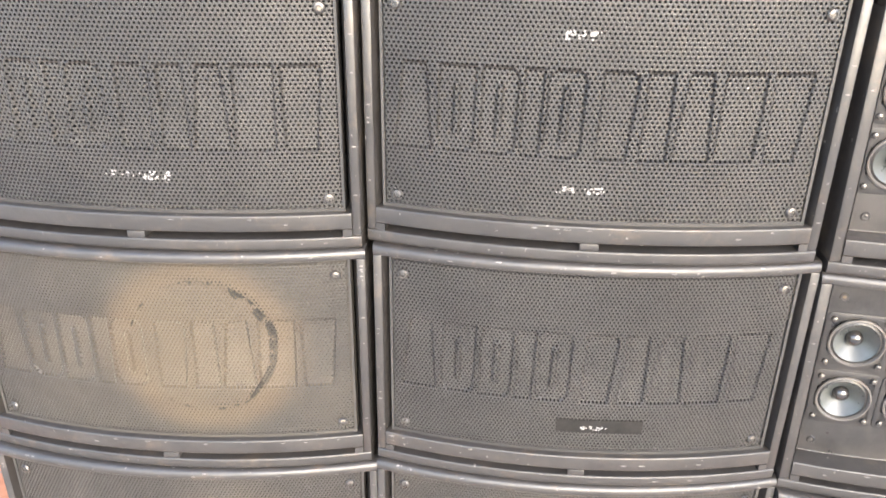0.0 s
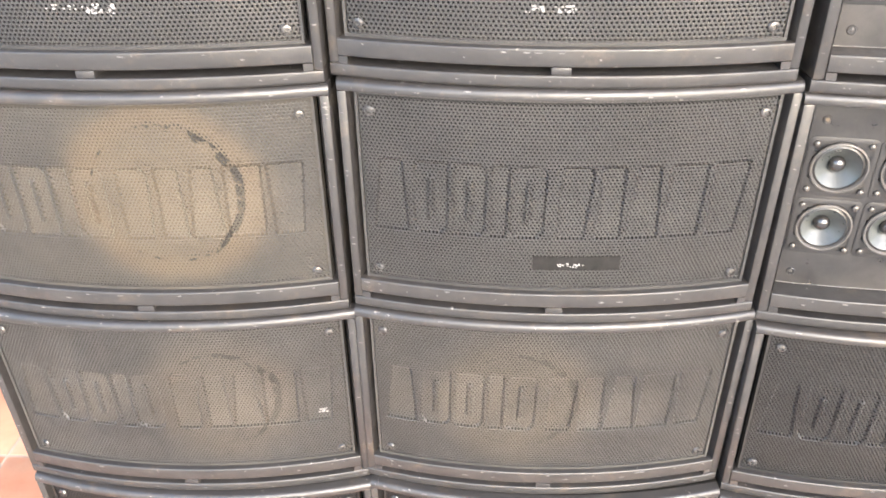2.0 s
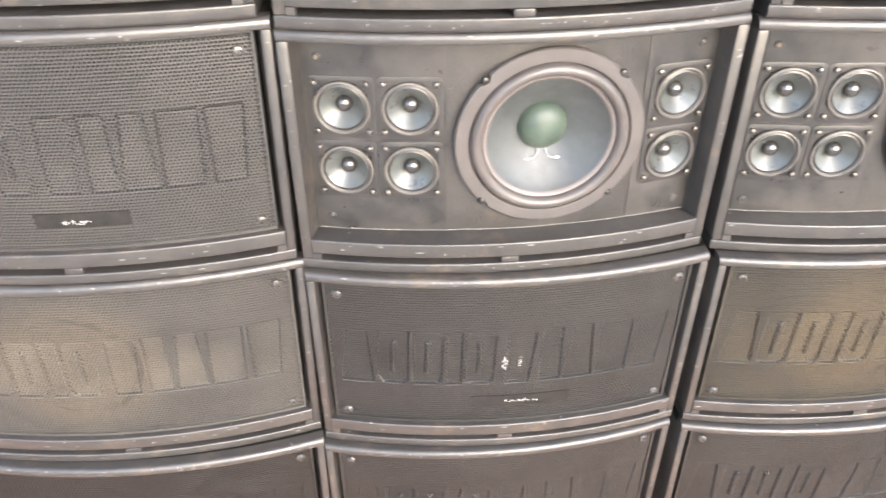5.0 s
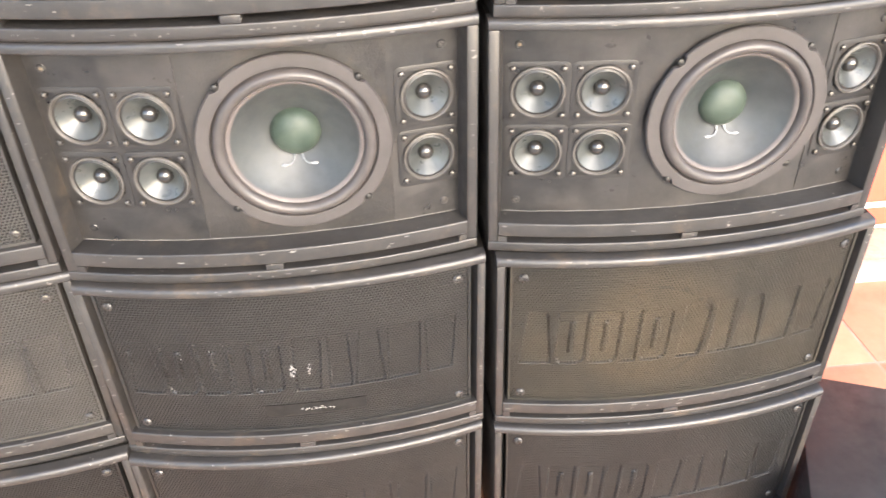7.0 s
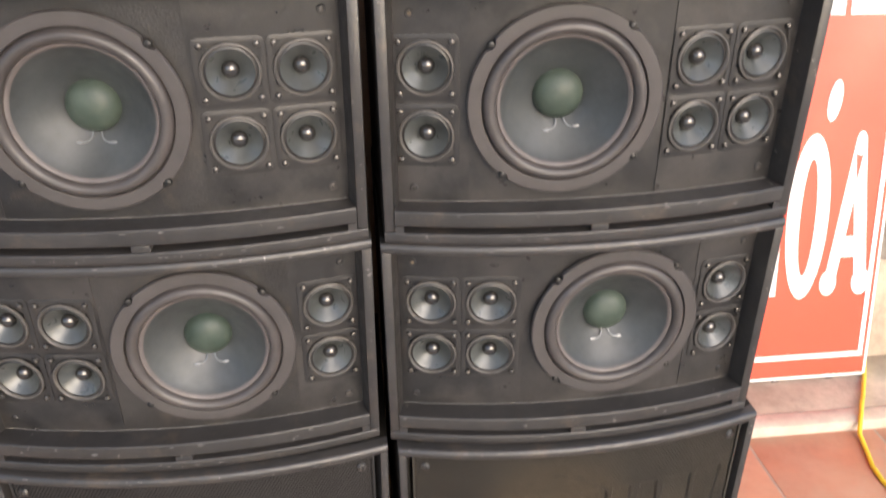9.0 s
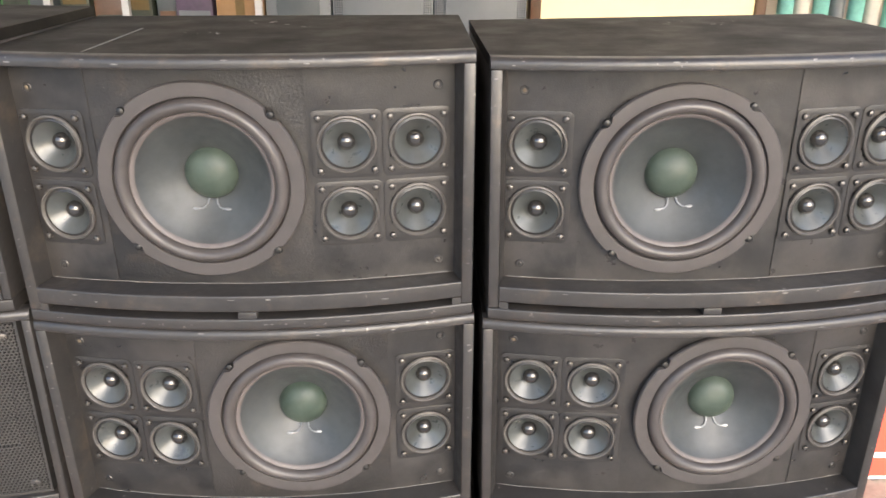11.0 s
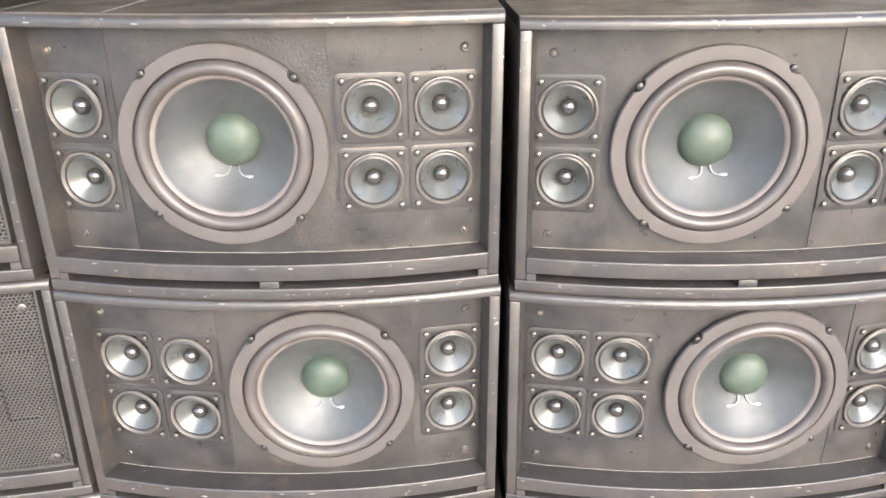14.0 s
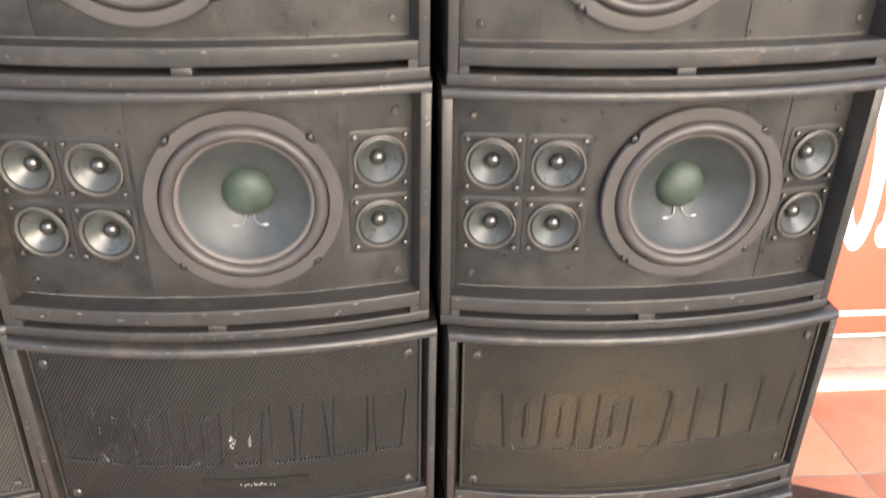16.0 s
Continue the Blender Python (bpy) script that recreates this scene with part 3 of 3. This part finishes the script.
def pierced(x0, x1, z0, z1, holes, lift=0.0):
    """A bowed board with round holes: each face of a fine grid that falls in a hole is left out, and its rim is rounded."""
    bm = bmesh.new()
    step = 0.0045
    nx, nz = max(2, int((x1 - x0) / step)), max(2, int((z1 - z0) / step))
    grid = {}

    def at(i, j):
        if (i, j) not in grid:
            x, z = x0 + (x1 - x0) * i / nx, z0 + (z1 - z0) * j / nz
            grid[i, j] = bm.verts.new((x, bow(x, BSAG) + BAFFLE_Y - lift, z))
        return grid[i, j]

    for i in range(nx):
        for j in range(nz):
            cx, cz = x0 + (x1 - x0) * (i + 0.5) / nx, z0 + (z1 - z0) * (j + 0.5) / nz
            if any(math.hypot(cx - hx, cz - hz) < hr for hx, hz, hr in holes):
                continue
            bm.faces.new((at(i, j), at(i + 1, j), at(i + 1, j + 1), at(i, j + 1)))
    edge = [e for e in bm.edges if len(e.link_faces) == 1]
    got = bmesh.ops.extrude_edge_only(bm, edges=edge)
    for v in got["geom"]:
        if isinstance(v, bmesh.types.BMVert):
            v.co.y += 0.014 if not lift else 0.0011
    return bm


FLOOR = 0.008
COARSE = grille_mesh(0.0060)
closed = grille_cabinet()
open_c1 = open_cabinet(1, 0.0, -0.0085, 0.0, -0.0055, 1.5)
open_d1 = open_cabinet(1, -0.004, -0.0075, -0.007, -0.0065, -6.0)
open_c2 = open_cabinet(-1, 0.001, -0.006, -0.001, -0.005, 0.0)
open_d2 = open_cabinet(-1, -0.001, -0.005, 0.0, -0.003, -2.0)
protos = (closed, open_c1, open_d1, open_c2, open_d2)


def base_z(col, row):
    right = (1.066, 0.713, 0.360, FLOOR)
    left = (1.082, 0.730, 0.372, FLOOR)
    return (left if col in "AB" else right)[row - 1]


ROLL = {"A": 0.5, "B": 0.6, "C": -0.4, "D": -1.2}


def stand(proto, col, row, x, y, yaw, label, wide=1.0, finish=None, foam=None):
    z = base_z(col, row)
    tall = 1.0 if row < 4 else (base_z(col, 3) - FLOOR) / TALL
    if row < 4:
        tall = ((base_z(col, row - 1) - z) / TALL) if row > 1 else 0.982
    cab = copy_thing(proto, pose(x, y, z, 0, ROLL[col], yaw))
    cab.scale = (wide, 1.0, tall)
    tagged(cab, label, "loudspeaker", "stacked loudspeakers")
    for o in cab.children_recursive:
        if row == 1 and o.name.split(".")[0] == "grille":
            o.data = COARSE
        if o.name.startswith(("grille", "foam_sheet")):
            o_mat = foam if o.name.startswith("foam") else finish
            if o_mat:
                o.material_slots[0].link = "OBJECT"
                o.material_slots[0].material = o_mat
            if o.name.split(".")[0] == "grille" and finish:
                o["label"] = finish.name + " grille with pressed blocks"
    return cab


PLAIN = "black bowed speaker cabinet with perforated grille"
OPEN = "black bowed speaker cabinet, drivers bare"
W1, W2, W3 = 0.990, 1.0, 1.017
a1 = stand(closed, "A", 1, -0.350, 1.0600, -1.0, PLAIN + " atop the stack", W1, G_CLEAN)
b1 = stand(closed, "B", 1, 0.228, 1.0600, -1.8, PLAIN + " atop the stack", W1, G_CLEAN)
c1 = stand(open_c1, "C", 1, 0.820, 1.0540, 0.0, OPEN + ", dusty top scratched", W1)
d1 = stand(open_d1, "D", 1, 1.414, 1.0540, 0.0, OPEN + ", smooth front", W1)
a2 = stand(closed, "A", 2, -0.352, 1.0680, 0.0, "black speaker cabinet, dusty grille with a brown ring stain", W2, G_RING, F_TAN)
b2 = stand(closed, "B", 2, 0.2355, 1.0710, 0.0, PLAIN + " with a taped label", W2, G_CLEAN)
c2 = stand(open_c2, "C", 2, 0.823, 1.0710, 0.0, OPEN + ", dusty front", W2)
d2 = stand(open_d2, "D", 2, 1.418, 1.0680, -0.5, OPEN + " at the end of the row", W2)
a3 = stand(closed, "A", 3, -0.352, 1.0760, 0.8, "black loudspeaker cabinet with a grey dusty grille and faint ring", W3, G_DUSTY, F_GREY)
b3 = stand(closed, "B", 3, 0.2355, 1.0820, 0.8, "black loudspeaker cabinet with a pale dusty grille", W3, G_PALE, F_GREY)
c3 = stand(closed, "C", 3, 0.831, 1.0700, -0.8, PLAIN + " with white scratches", W3, G_DARK)
d3 = stand(closed, "D", 3, 1.440, 1.0680, 0.8, "black loudspeaker cabinet with a brownish grille", W3, G_TAN, F_GREY)
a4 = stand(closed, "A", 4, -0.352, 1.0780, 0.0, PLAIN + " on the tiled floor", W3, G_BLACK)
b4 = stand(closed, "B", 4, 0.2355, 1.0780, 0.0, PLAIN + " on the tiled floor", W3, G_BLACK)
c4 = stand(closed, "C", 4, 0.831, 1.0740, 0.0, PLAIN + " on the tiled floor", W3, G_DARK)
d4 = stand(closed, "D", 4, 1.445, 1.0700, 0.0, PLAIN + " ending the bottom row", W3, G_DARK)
for proto in protos:
    for o in (*proto.children_recursive, proto):
        bpy.data.objects.remove(o)


for cab in (d1, d2):
    for o in cab.children:
        if o.name.split(".")[0] == "baffle":
            o.material_slots[0].link = "OBJECT"
            o.material_slots[0].material = STRIP
            o["label"] = "smooth black front board with driver holes"


def residue(cab, seed, x, z, w, h, count, y=GRILLE_Y - 0.0012):
    part("white_residue", marks(seed, x, z, w, h, count, SAG, y), PAINTMARK, cab, "flakes of white residue on the grille")["kind"] = "stuff"


def tape(cab, x, z, w, h):
    y = GRILLE_Y - 0.0012
    bm = sweep(x - w, x + w, [(y, z - h), (y, z + h), (y + 0.0006, z + h), (y + 0.0006, z - h)], 10)
    part("tape_label", bm, TAPE, cab, "strip of black tape")


residue(b1, 1, -0.028, 0.285, 0.020, 0.005, 36)
residue(b1, 2, -0.035, 0.096, 0.011, 0.004, 16)
residue(b1, 3, 0.000, 0.096, 0.013, 0.004, 18)
residue(a1, 4, 0.036, 0.102, 0.018, 0.006, 36)
residue(a1, 5, -0.008, 0.104, 0.024, 0.003, 10)
tape(b2, 0.027, 0.098, 0.060, 0.011)
residue(b2, 6, 0.020, 0.095, 0.018, 0.003, 18, GRILLE_Y - 0.0016)
tape(c3, 0.022, 0.097, 0.078, 0.012)
residue(c3, 7, 0.024, 0.097, 0.026, 0.003, 18, GRILLE_Y - 0.0016)
residue(c3, 8, -0.004, 0.180, 0.004, 0.014, 22)
residue(c3, 9, 0.020, 0.180, 0.002, 0.014, 7)
residue(a3, 10, 0.225, 0.154, 0.006, 0.004, 16)


def chips(cab, seed, count=16):
    """Small knocks along the cabinet's front edges, where the paint is gone."""
    rng = random.Random(seed)
    bm = bmesh.new()
    for _ in range(count):
        x = rng.uniform(-0.285, 0.285)
        z = rng.choice([TALL - 0.004, TALL - 0.009, 0.046, 0.038, 0.010])
        y = 0.0012 if z > TALL - 0.006 else 0.0003
        if rng.random() < 0.35:
            x, z, y = rng.choice([-1, 1]) * (HALF - 0.004), rng.uniform(0.05, 0.33), 0.0006
        w, h = rng.uniform(0.0008, 0.0060), rng.uniform(0.0005, 0.0013)
        bmesh.ops.create_icosphere(bm, subdivisions=1, radius=1.0, matrix=upon(x, z, y, SAG) @ Matrix.Diagonal((w, 0.0007, h, 1)))
    part("chipped_paint", bm, CHIP, cab, "pale chips along the worn edges")["kind"] = "stuff"


for n, cab in enumerate((a1, b1, c1, d1, a2, b2, c2, d2, a3, b3, c3, d3, a4, b4, c4, d4)):
    chips(cab, 40 + n, 32 if n % 4 < 3 else 16)

# scratches and flakes on the dusty tops
part("scratch", boxed(-0.165, -0.163, 0.0, 0.225, TALL, TALL + 0.0006), CHIP, c1, "long pale scratch across the top")
for cab, seed, spots in ((c1, 70, ((-0.07, 0.18), (-0.01, 0.30), (0.05, 0.25))), (d1, 71, ((0.02, 0.30), (0.09, 0.29)))):
    rng = random.Random(seed)
    bm = bmesh.new()
    for x, y in spots:
        for _ in range(6):
            bmesh.ops.create_icosphere(bm, subdivisions=1, radius=1.0, matrix=Matrix.Translation((x + rng.uniform(-0.025, 0.025), y + rng.uniform(-0.02, 0.02), TALL)) @ Matrix.Diagonal((rng.uniform(0.001, 0.004), rng.uniform(0.001, 0.003), 0.0006, 1)))
    part("dust_flakes", bm, CHIP, cab, "pale flakes lying on the top")["kind"] = "stuff"

# the fronts lean: each cabinet is set back towards its foot
leant = set()
for cab in (a1, b1, c1, d1, a2, b2, c2, d2, a3, b3, c3, d3, a4, b4, c4, d4):
    for o in cab.children_recursive:
        if o.name.startswith(("screw", "back_panel")) and o.name.split(".")[0] != "screw_hole":
            o.location.y += LEAN * (0.19 - o.location.z) if o.location.z else 0.0
        elif o.data.name not in leant:
            leant.add(o.data.name)
            o.data.transform(Matrix(((1, 0, 0, 0), (0, 1, -LEAN, 0.19 * LEAN), (0, 0, 1, 0), (0, 0, 0, 1))))

# ---- the shop round the stack ----
X0, X1, Y0, Y1, HIGH = -3.4, 4.6, -0.6, 5.2, 2.9


def structure(name, bm, material, label=""):
    ob = new(name, mesh_of(name, bm, material))
    return tagged(ob, label, "", "", "structure")


floor = structure("floor", boxed(X0, X1, 0.6835, Y1, -0.10, FLOOR - 0.0016), GROUT, "terracotta tiled floor with pale cement joints")
structure("pavement", boxed(X0, X1, -2.6, 0.6765, -0.12, FLOOR - 0.002), BOUNCE_CONCRETE, "unseen pale concrete slab added to bounce light onto the fronts")
structure("ground", boxed(-400, 400, -400, 400, -0.35, -0.12), ASPHALT, "pale dusty concrete ground outside the shop")
structure("wall_back", boxed(X0, X1, Y1, Y1 + 0.15, -0.10, HIGH), PLASTER, "off-white plastered back wall")
structure("wall_left", boxed(X0 - 0.15, X0, 2.6, Y1, -0.10, HIGH), PLASTER, "off-white plastered side wall")
structure("wall_right", boxed(X1, X1 + 0.15, 2.6, Y1, -0.10, HIGH), PLASTER, "off-white plastered side wall")
structure("ceiling", boxed(X0, X1, 2.6, Y1, HIGH, HIGH + 0.12), CEIL, "plain grey ceiling inside the shop")
structure("canopy", boxed(-0.72, 1.85, Y0, 2.598, HIGH, HIGH + 0.10), CEIL, "unseen grey canopy board added to shade the stacked cabinets")
structure("wall_front", boxed(X0, X1, 2.602, 2.70, 1.75, HIGH - 0.002), PLASTER, "unseen plaster panel added to keep sky light off the shop")
structure("partition", boxed(-0.72, 1.73, 1.52, 1.55, FLOOR, 1.36), WOOD, "dark board added behind the stack so its gaps read dark")

bm = boxed(1.74, X1, 2.118, 2.60, -0.10, 0.40, r=0.012)
structure("step", bm, CEMENT, "stained beige cement step behind the red sign")
structure("kerb", boxed(1.74, X1, 1.80, 1.868, -0.10, 0.041, r=0.014), KERB, "pale rounded cement kerb along the tiles")
structure("ledge", boxed(1.74, X1, 1.868, 2.12, -0.10, 0.036, r=0.004), CEMENT, "stained cement ledge under the sign")

# ---- the red sign ----
sign = thing("shop_sign", pose(2.152, 2.005, 0.0, -11.0), "red shop sign board with white letters on the kerb", "sign")
SW, SH, SZ = 1.06, 1.265, 0.043
part("board", boxed(-SW / 2, SW / 2, 0.0, 0.02, SZ, SZ + SH, r=0.002), WHITESIGN, sign, "white-edged sign board")
part("red_face", boxed(-SW / 2 + 0.012, SW / 2 - 0.012, -0.003, -0.0005, SZ + 0.012, SZ + SH - 0.012), REDSIGN, sign, "red printed face")
for bx in ((-SW / 2 + 0.023, SW / 2 - 0.023, SZ + 0.070, SZ + 0.086), (-SW / 2 + 0.023, SW / 2 - 0.023, SZ + SH - 0.086, SZ + SH - 0.070),
           (-SW / 2 + 0.023, -SW / 2 + 0.038, SZ + 0.086, SZ + SH - 0.086), (SW / 2 - 0.038, SW / 2 - 0.023, SZ + 0.086, SZ + SH - 0.086)):
    part("border_line", boxed(bx[0], bx[1], -0.0055, -0.0032, bx[2], bx[3]), WHITESIGN, sign)


def oval(cx, cz, rx, rz, n=40):
    return [(cx + rx * math.cos(2 * math.pi * k / n), cz + rz * math.sin(2 * math.pi * k / n)) for k in range(n)]


def vinyl(outline, lift, hole=None):
    """A thin cut sheet of lettering; with a hole when an inner outline of as many points is given."""
    bm = bmesh.new()
    front, back = -0.0036 - lift, -0.0031
    loops = [[bm.verts.new((x, y, z)) for x, z in pts] for y in (front, back) for pts in ((outline, hole) if hole else (outline,))]
    n = len(outline)
    pairs = ((0, 1), (0, 2), (1, 3)) if hole else ((0, 1),)
    for a, b in pairs:
        for k in range(n):
            bm.faces.new((loops[a][k], loops[a][(k + 1) % n], loops[b][(k + 1) % n], loops[b][k]))
    if not hole:
        bm.faces.new(loops[0])
    return bm


def join(*sheets):
    bm = bmesh.new()
    for one in sheets:
        me = bpy.data.meshes.new("tmp")
        one.to_mesh(me)
        one.free()
        bm.from_mesh(me)
        bpy.data.meshes.remove(me)
    return bm


part("letter", vinyl(oval(0.277, 0.565, 0.066, 0.252, 56), 0.0008, oval(0.277, 0.565, 0.024, 0.178, 56)), WHITESIGN, sign, "white letter O with an accent above")
part("letter", join(
    vinyl([(0.404, 0.800), (0.352, 0.375), (0.388, 0.375), (0.420, 0.640)], 0.0004),
    vinyl([(0.414, 0.640), (0.446, 0.375), (0.486, 0.375), (0.436, 0.800)], 0.0006),
    vinyl([(0.380, 0.440), (0.382, 0.505), (0.456, 0.505), (0.460, 0.440)], 0.0008),
    vinyl(oval(0.420, 0.785, 0.0175, 0.036), 0.0010),
    vinyl(oval(0.364, 0.360, 0.027, 0.040), 0.0012),
    vinyl(oval(0.469, 0.360, 0.029, 0.042), 0.0014)), WHITESIGN, sign, "bold white letter A with rounded feet")
part("accent", lathe([(0.026, 0.0), (0.026, 0.002), (0.0, 0.002)], 20, Matrix.Translation((0.322, -0.0032, 0.910)) @ Matrix.Rotation(0.12, 4, "Y") @ Matrix.Diagonal((0.80, 1, 2.3, 1))), WHITESIGN, sign, "white accent stroke")
part("letter_stroke", boxed(0.145, 0.198, -0.0052, -0.0032, 0.326, 0.82, r=0.001), WHITESIGN, sign, "white stroke of a hidden letter")
for x0, x1 in ((-0.46, -0.32), (-0.28, -0.16), (-0.12, 0.0), (0.04, 0.15), (0.18, 0.322), (0.338, 0.46)):
    part("letter_bar", boxed(x0, x1, -0.0052, -0.0032, 1.145, 1.215, r=0.001), WHITESIGN, sign, "white bar of unread lettering")
for x in (-0.3, 0.02, 0.22, 0.40):
    part("bracket", boxed(x, x + 0.022, 0.004, 0.016, 0.030, SZ + 0.002, r=0.0015), STEEL, sign, "small steel bracket")

cable = new("yellow_cable", mesh_of("yellow_cable", tube([(2.735, 2.10, 0.0430), (2.672, 2.00, 0.0430), (2.612, 1.91, 0.0432), (2.575, 1.86, 0.0485), (2.545, 1.815, 0.0485), (2.530, 1.790, 0.036), (2.522, 1.772, 0.018), (2.515, 1.745, 0.0145), (2.497, 1.690, 0.0145), (2.480, 1.640, 0.0145), (2.474, 1.587, 0.0145), (2.482, 1.50, 0.0145), (2.54, 1.40, 0.0145), (2.66, 1.33, 0.0145), (2.85, 1.30, 0.0145)], 0.0065, 10), YELLOW))
tagged(cable, "yellow cable running down the kerb onto the tiles", "cable")

# ---- the low black box beside the stack ----
low = thing("low_speaker_box", pose(1.945, 1.150, FLOOR, 0, 0, -22.6), "matt black box with rubber feet lying beside the stack", "speaker box")
part("body", boxed(-0.150, 0.150, -0.30, 0.105, 0.0, 0.165, r=0.006), BOXBLACK, low)
for fx, fy in ((-0.128, 0.085), (0.118, 0.085), (-0.128, -0.27), (0.118, -0.27)):
    bm = lathe([(0.018, 0.0), (0.0172, 0.012), (0.013, 0.017), (0.008, 0.016), (0.006, 0.009), (0.0, 0.009)], 20, Matrix.Translation((fx, fy, 0.165)) @ Matrix.Rotation(math.pi / 2, 4, "X") @ Matrix.Rotation(math.pi, 4, "X"))
    part("rubber_foot", bm, FOOT, low, "black rubber foot with a screw")

# ---- the display behind ----


def display_cabinet(x0, x1, y0, y1):
    cab = thing("display_cabinet", pose((x0 + x1) / 2, y0, FLOOR), "aluminium display cabinet filled with packaged goods", "cabinet")
    w = (x1 - x0) / 2
    part("plinth", boxed(-w, w, 0.0, y1 - y0, 0.0, 0.75, r=0.004), GREYMETAL, cab)
    for x in (-w, -w * 0.62, -w * 0.25, w * 0.1, w * 0.42, w - 0.03):
        part("post", boxed(x, x + 0.03, 0.0, 0.03, 0.751, 2.0), ALU, cab, "white aluminium post")
    for z in (0.98, 1.45, 1.97):
        part("shelf", boxed(-w, w, 0.032, y1 - y0, z, z + 0.02), ALU, cab)
    part("back_sheet", boxed(-w, w, y1 - y0 - 0.01, y1 - y0, 0.752, 2.0), SLATE, cab)
    return cab


display_cabinet(-1.75, 0.36, 3.85, 4.3)
rng = random.Random(4)
x = -1.70
packs = [PURPLE, AMBER, OLIVE, GREEN, SLATE, OLIVE, GREEN, SLATE, OLIVE, WOOD, OLIVE, SLATE]
k = 0
while x < 0.10:
    w = rng.uniform(0.09, 0.17)
    h = rng.uniform(0.22, 0.42)
    m = packs[k % len(packs)]
    p = thing("packet", pose(x + w / 2, 4.02 + rng.uniform(-0.03, 0.05), 1.012, 0, 0, rng.uniform(-8, 8)), m.name + " standing on a shelf", "packet", "shelf goods")
    part("carton", boxed(-w / 2, w / 2, -0.06, 0.06, 0.0, h, r=0.004), m, p)
    part("band", boxed(-w / 2 + 0.012, w / 2 - 0.012, -0.063, -0.0605, h * 0.45, h * 0.6), rng.choice([GREYMETAL, WOOD, AMBER, OLIVE]), p, "printed band")
    x += w + rng.uniform(0.008, 0.03)
    k += 1
carton = thing("carton", pose(0.255, 3.99, 1.012), "brown cardboard carton with printed sides on the shelf", "box")
part("sides", boxed(-0.105, 0.105, -0.09, 0.10, 0.0, 0.225, r=0.003), CARD, carton)
part("packing_tape", boxed(-0.02, 0.02, -0.092, -0.0905, 0.0, 0.225), AMBER, carton, "strip of yellow tape")


def metal_cabinet(x0, x1, y, high, face, perforated):
    c = thing("metal_cabinet", pose((x0 + x1) / 2, y, FLOOR), "grey sheet metal cabinet with perforated edges", "cabinet", "metal cabinets")
    w = (x1 - x0) / 2
    part("body", boxed(-w, w, 0.0, 0.5, 0.0, high, r=0.004), GREYMETAL, c)
    part("door", boxed(-w + 0.05, w - 0.05, -0.012, -0.0005, 0.05, high - 0.02, r=0.003), face, c, "plain door panel")
    if perforated:
        verts, faces = [], []
        for side in (-1, 1):
            for j in range(90):
                for i in range(4):
                    px, pz = side * (w - 0.025) + (i - 1.5) * 0.010, 0.75 + j * 0.010
                    b = len(verts)
                    verts += [(px + 0.0032 * math.cos(a), -0.0012, pz + 0.0032 * math.sin(a)) for a in (math.pi / 3 * q for q in range(6))]
                    faces.append(tuple(range(b, b + 6)))
        me = bpy.data.meshes.new("perforation")
        me.from_pydata(verts, [], faces)
        me.materials.append(DARK)
        o = new("perforation", me)
        o.parent = c
        tagged(o, "punched ventilation holes", "", "", "stuff")
    return c


metal_cabinet(0.37, 0.66, 3.9, 1.62, SLATE, False)
metal_cabinet(0.67, 1.12, 3.9, 1.65, GREYMETAL, True)
metal_cabinet(1.125, 1.545, 3.9, 1.65, GREYMETAL, True)

lamp = thing("lightbox", pose(2.12, 3.95, FLOOR), "lit cream lightbox sign in a wooden frame", "lightbox")
part("stand", boxed(-0.53, 0.53, 0.0, 0.25, 0.0, 0.80, r=0.004), WOOD, lamp)
part("panel", boxed(-0.50, 0.50, 0.02, 0.06, 0.86, 1.72), LIGHTBOX, lamp, "glowing cream panel")
for b in ((-0.55, -0.501, 0.80, 1.78), (0.501, 0.55, 0.80, 1.78), (-0.501, 0.501, 0.80, 0.858), (-0.501, 0.501, 1.722, 1.78)):
    part("frame_bar", boxed(b[0], b[1], 0.0, 0.09, b[2], b[3], r=0.003), WOOD, lamp)
for i in range(7):
    part("letter_bar", boxed(-0.37 + i * 0.040, -0.342 + i * 0.040, 0.0155, 0.0185, 1.228, 1.258), KERB, lamp, "plain bar of lettering")

for i in range(7):
    px = 2.78 + i * 0.085
    t = thing("cloth_bundle", pose(px, 4.0 + 0.02 * (i % 2), FLOOR), "tall rolled teal cloth standing upright", "cloth", "cloth rolls")
    part("roll", lathe([(0.0, 0.0), (0.036, 0.0), (0.038, 0.5), (0.036, 1.0), (0.038, 1.58 + 0.02 * (i % 3)), (0.028, 1.60 + 0.02 * (i % 3)), (0.0, 1.60 + 0.02 * (i % 3))], 18, Matrix.Rotation(-math.pi / 2, 4, "X")), (TEAL, PLASTER, TEAL, GREYMETAL)[i % 4], t)

# ---- floor tiles ----
SIZE, JOINT = 0.40, 0.008
tile_mesh = mesh_of("tile", boxed(-SIZE / 2 + JOINT / 2, SIZE / 2 - JOINT / 2, -SIZE / 2 + JOINT / 2, SIZE / 2 - JOINT / 2, -0.008, 0.0, r=0.0012), TILE)
rng = random.Random(9)
for i in range(-13, 5):
    for j in range(-2, 9):
        cx, cy = 2.185 + SIZE * (i + 0.5), 1.480 + SIZE * (j + 0.5)
        if cx < X0 + 0.2 or cx > X1 - 0.2 or (cx > 1.7 and cy > 1.9):
            continue
        t = new("tile", tile_mesh)
        t.parent = floor
        t.matrix_basis = pose(cx, cy, FLOOR - rng.uniform(0.0, 0.0006), rng.uniform(-0.05, 0.05), rng.uniform(-0.05, 0.05), 0)
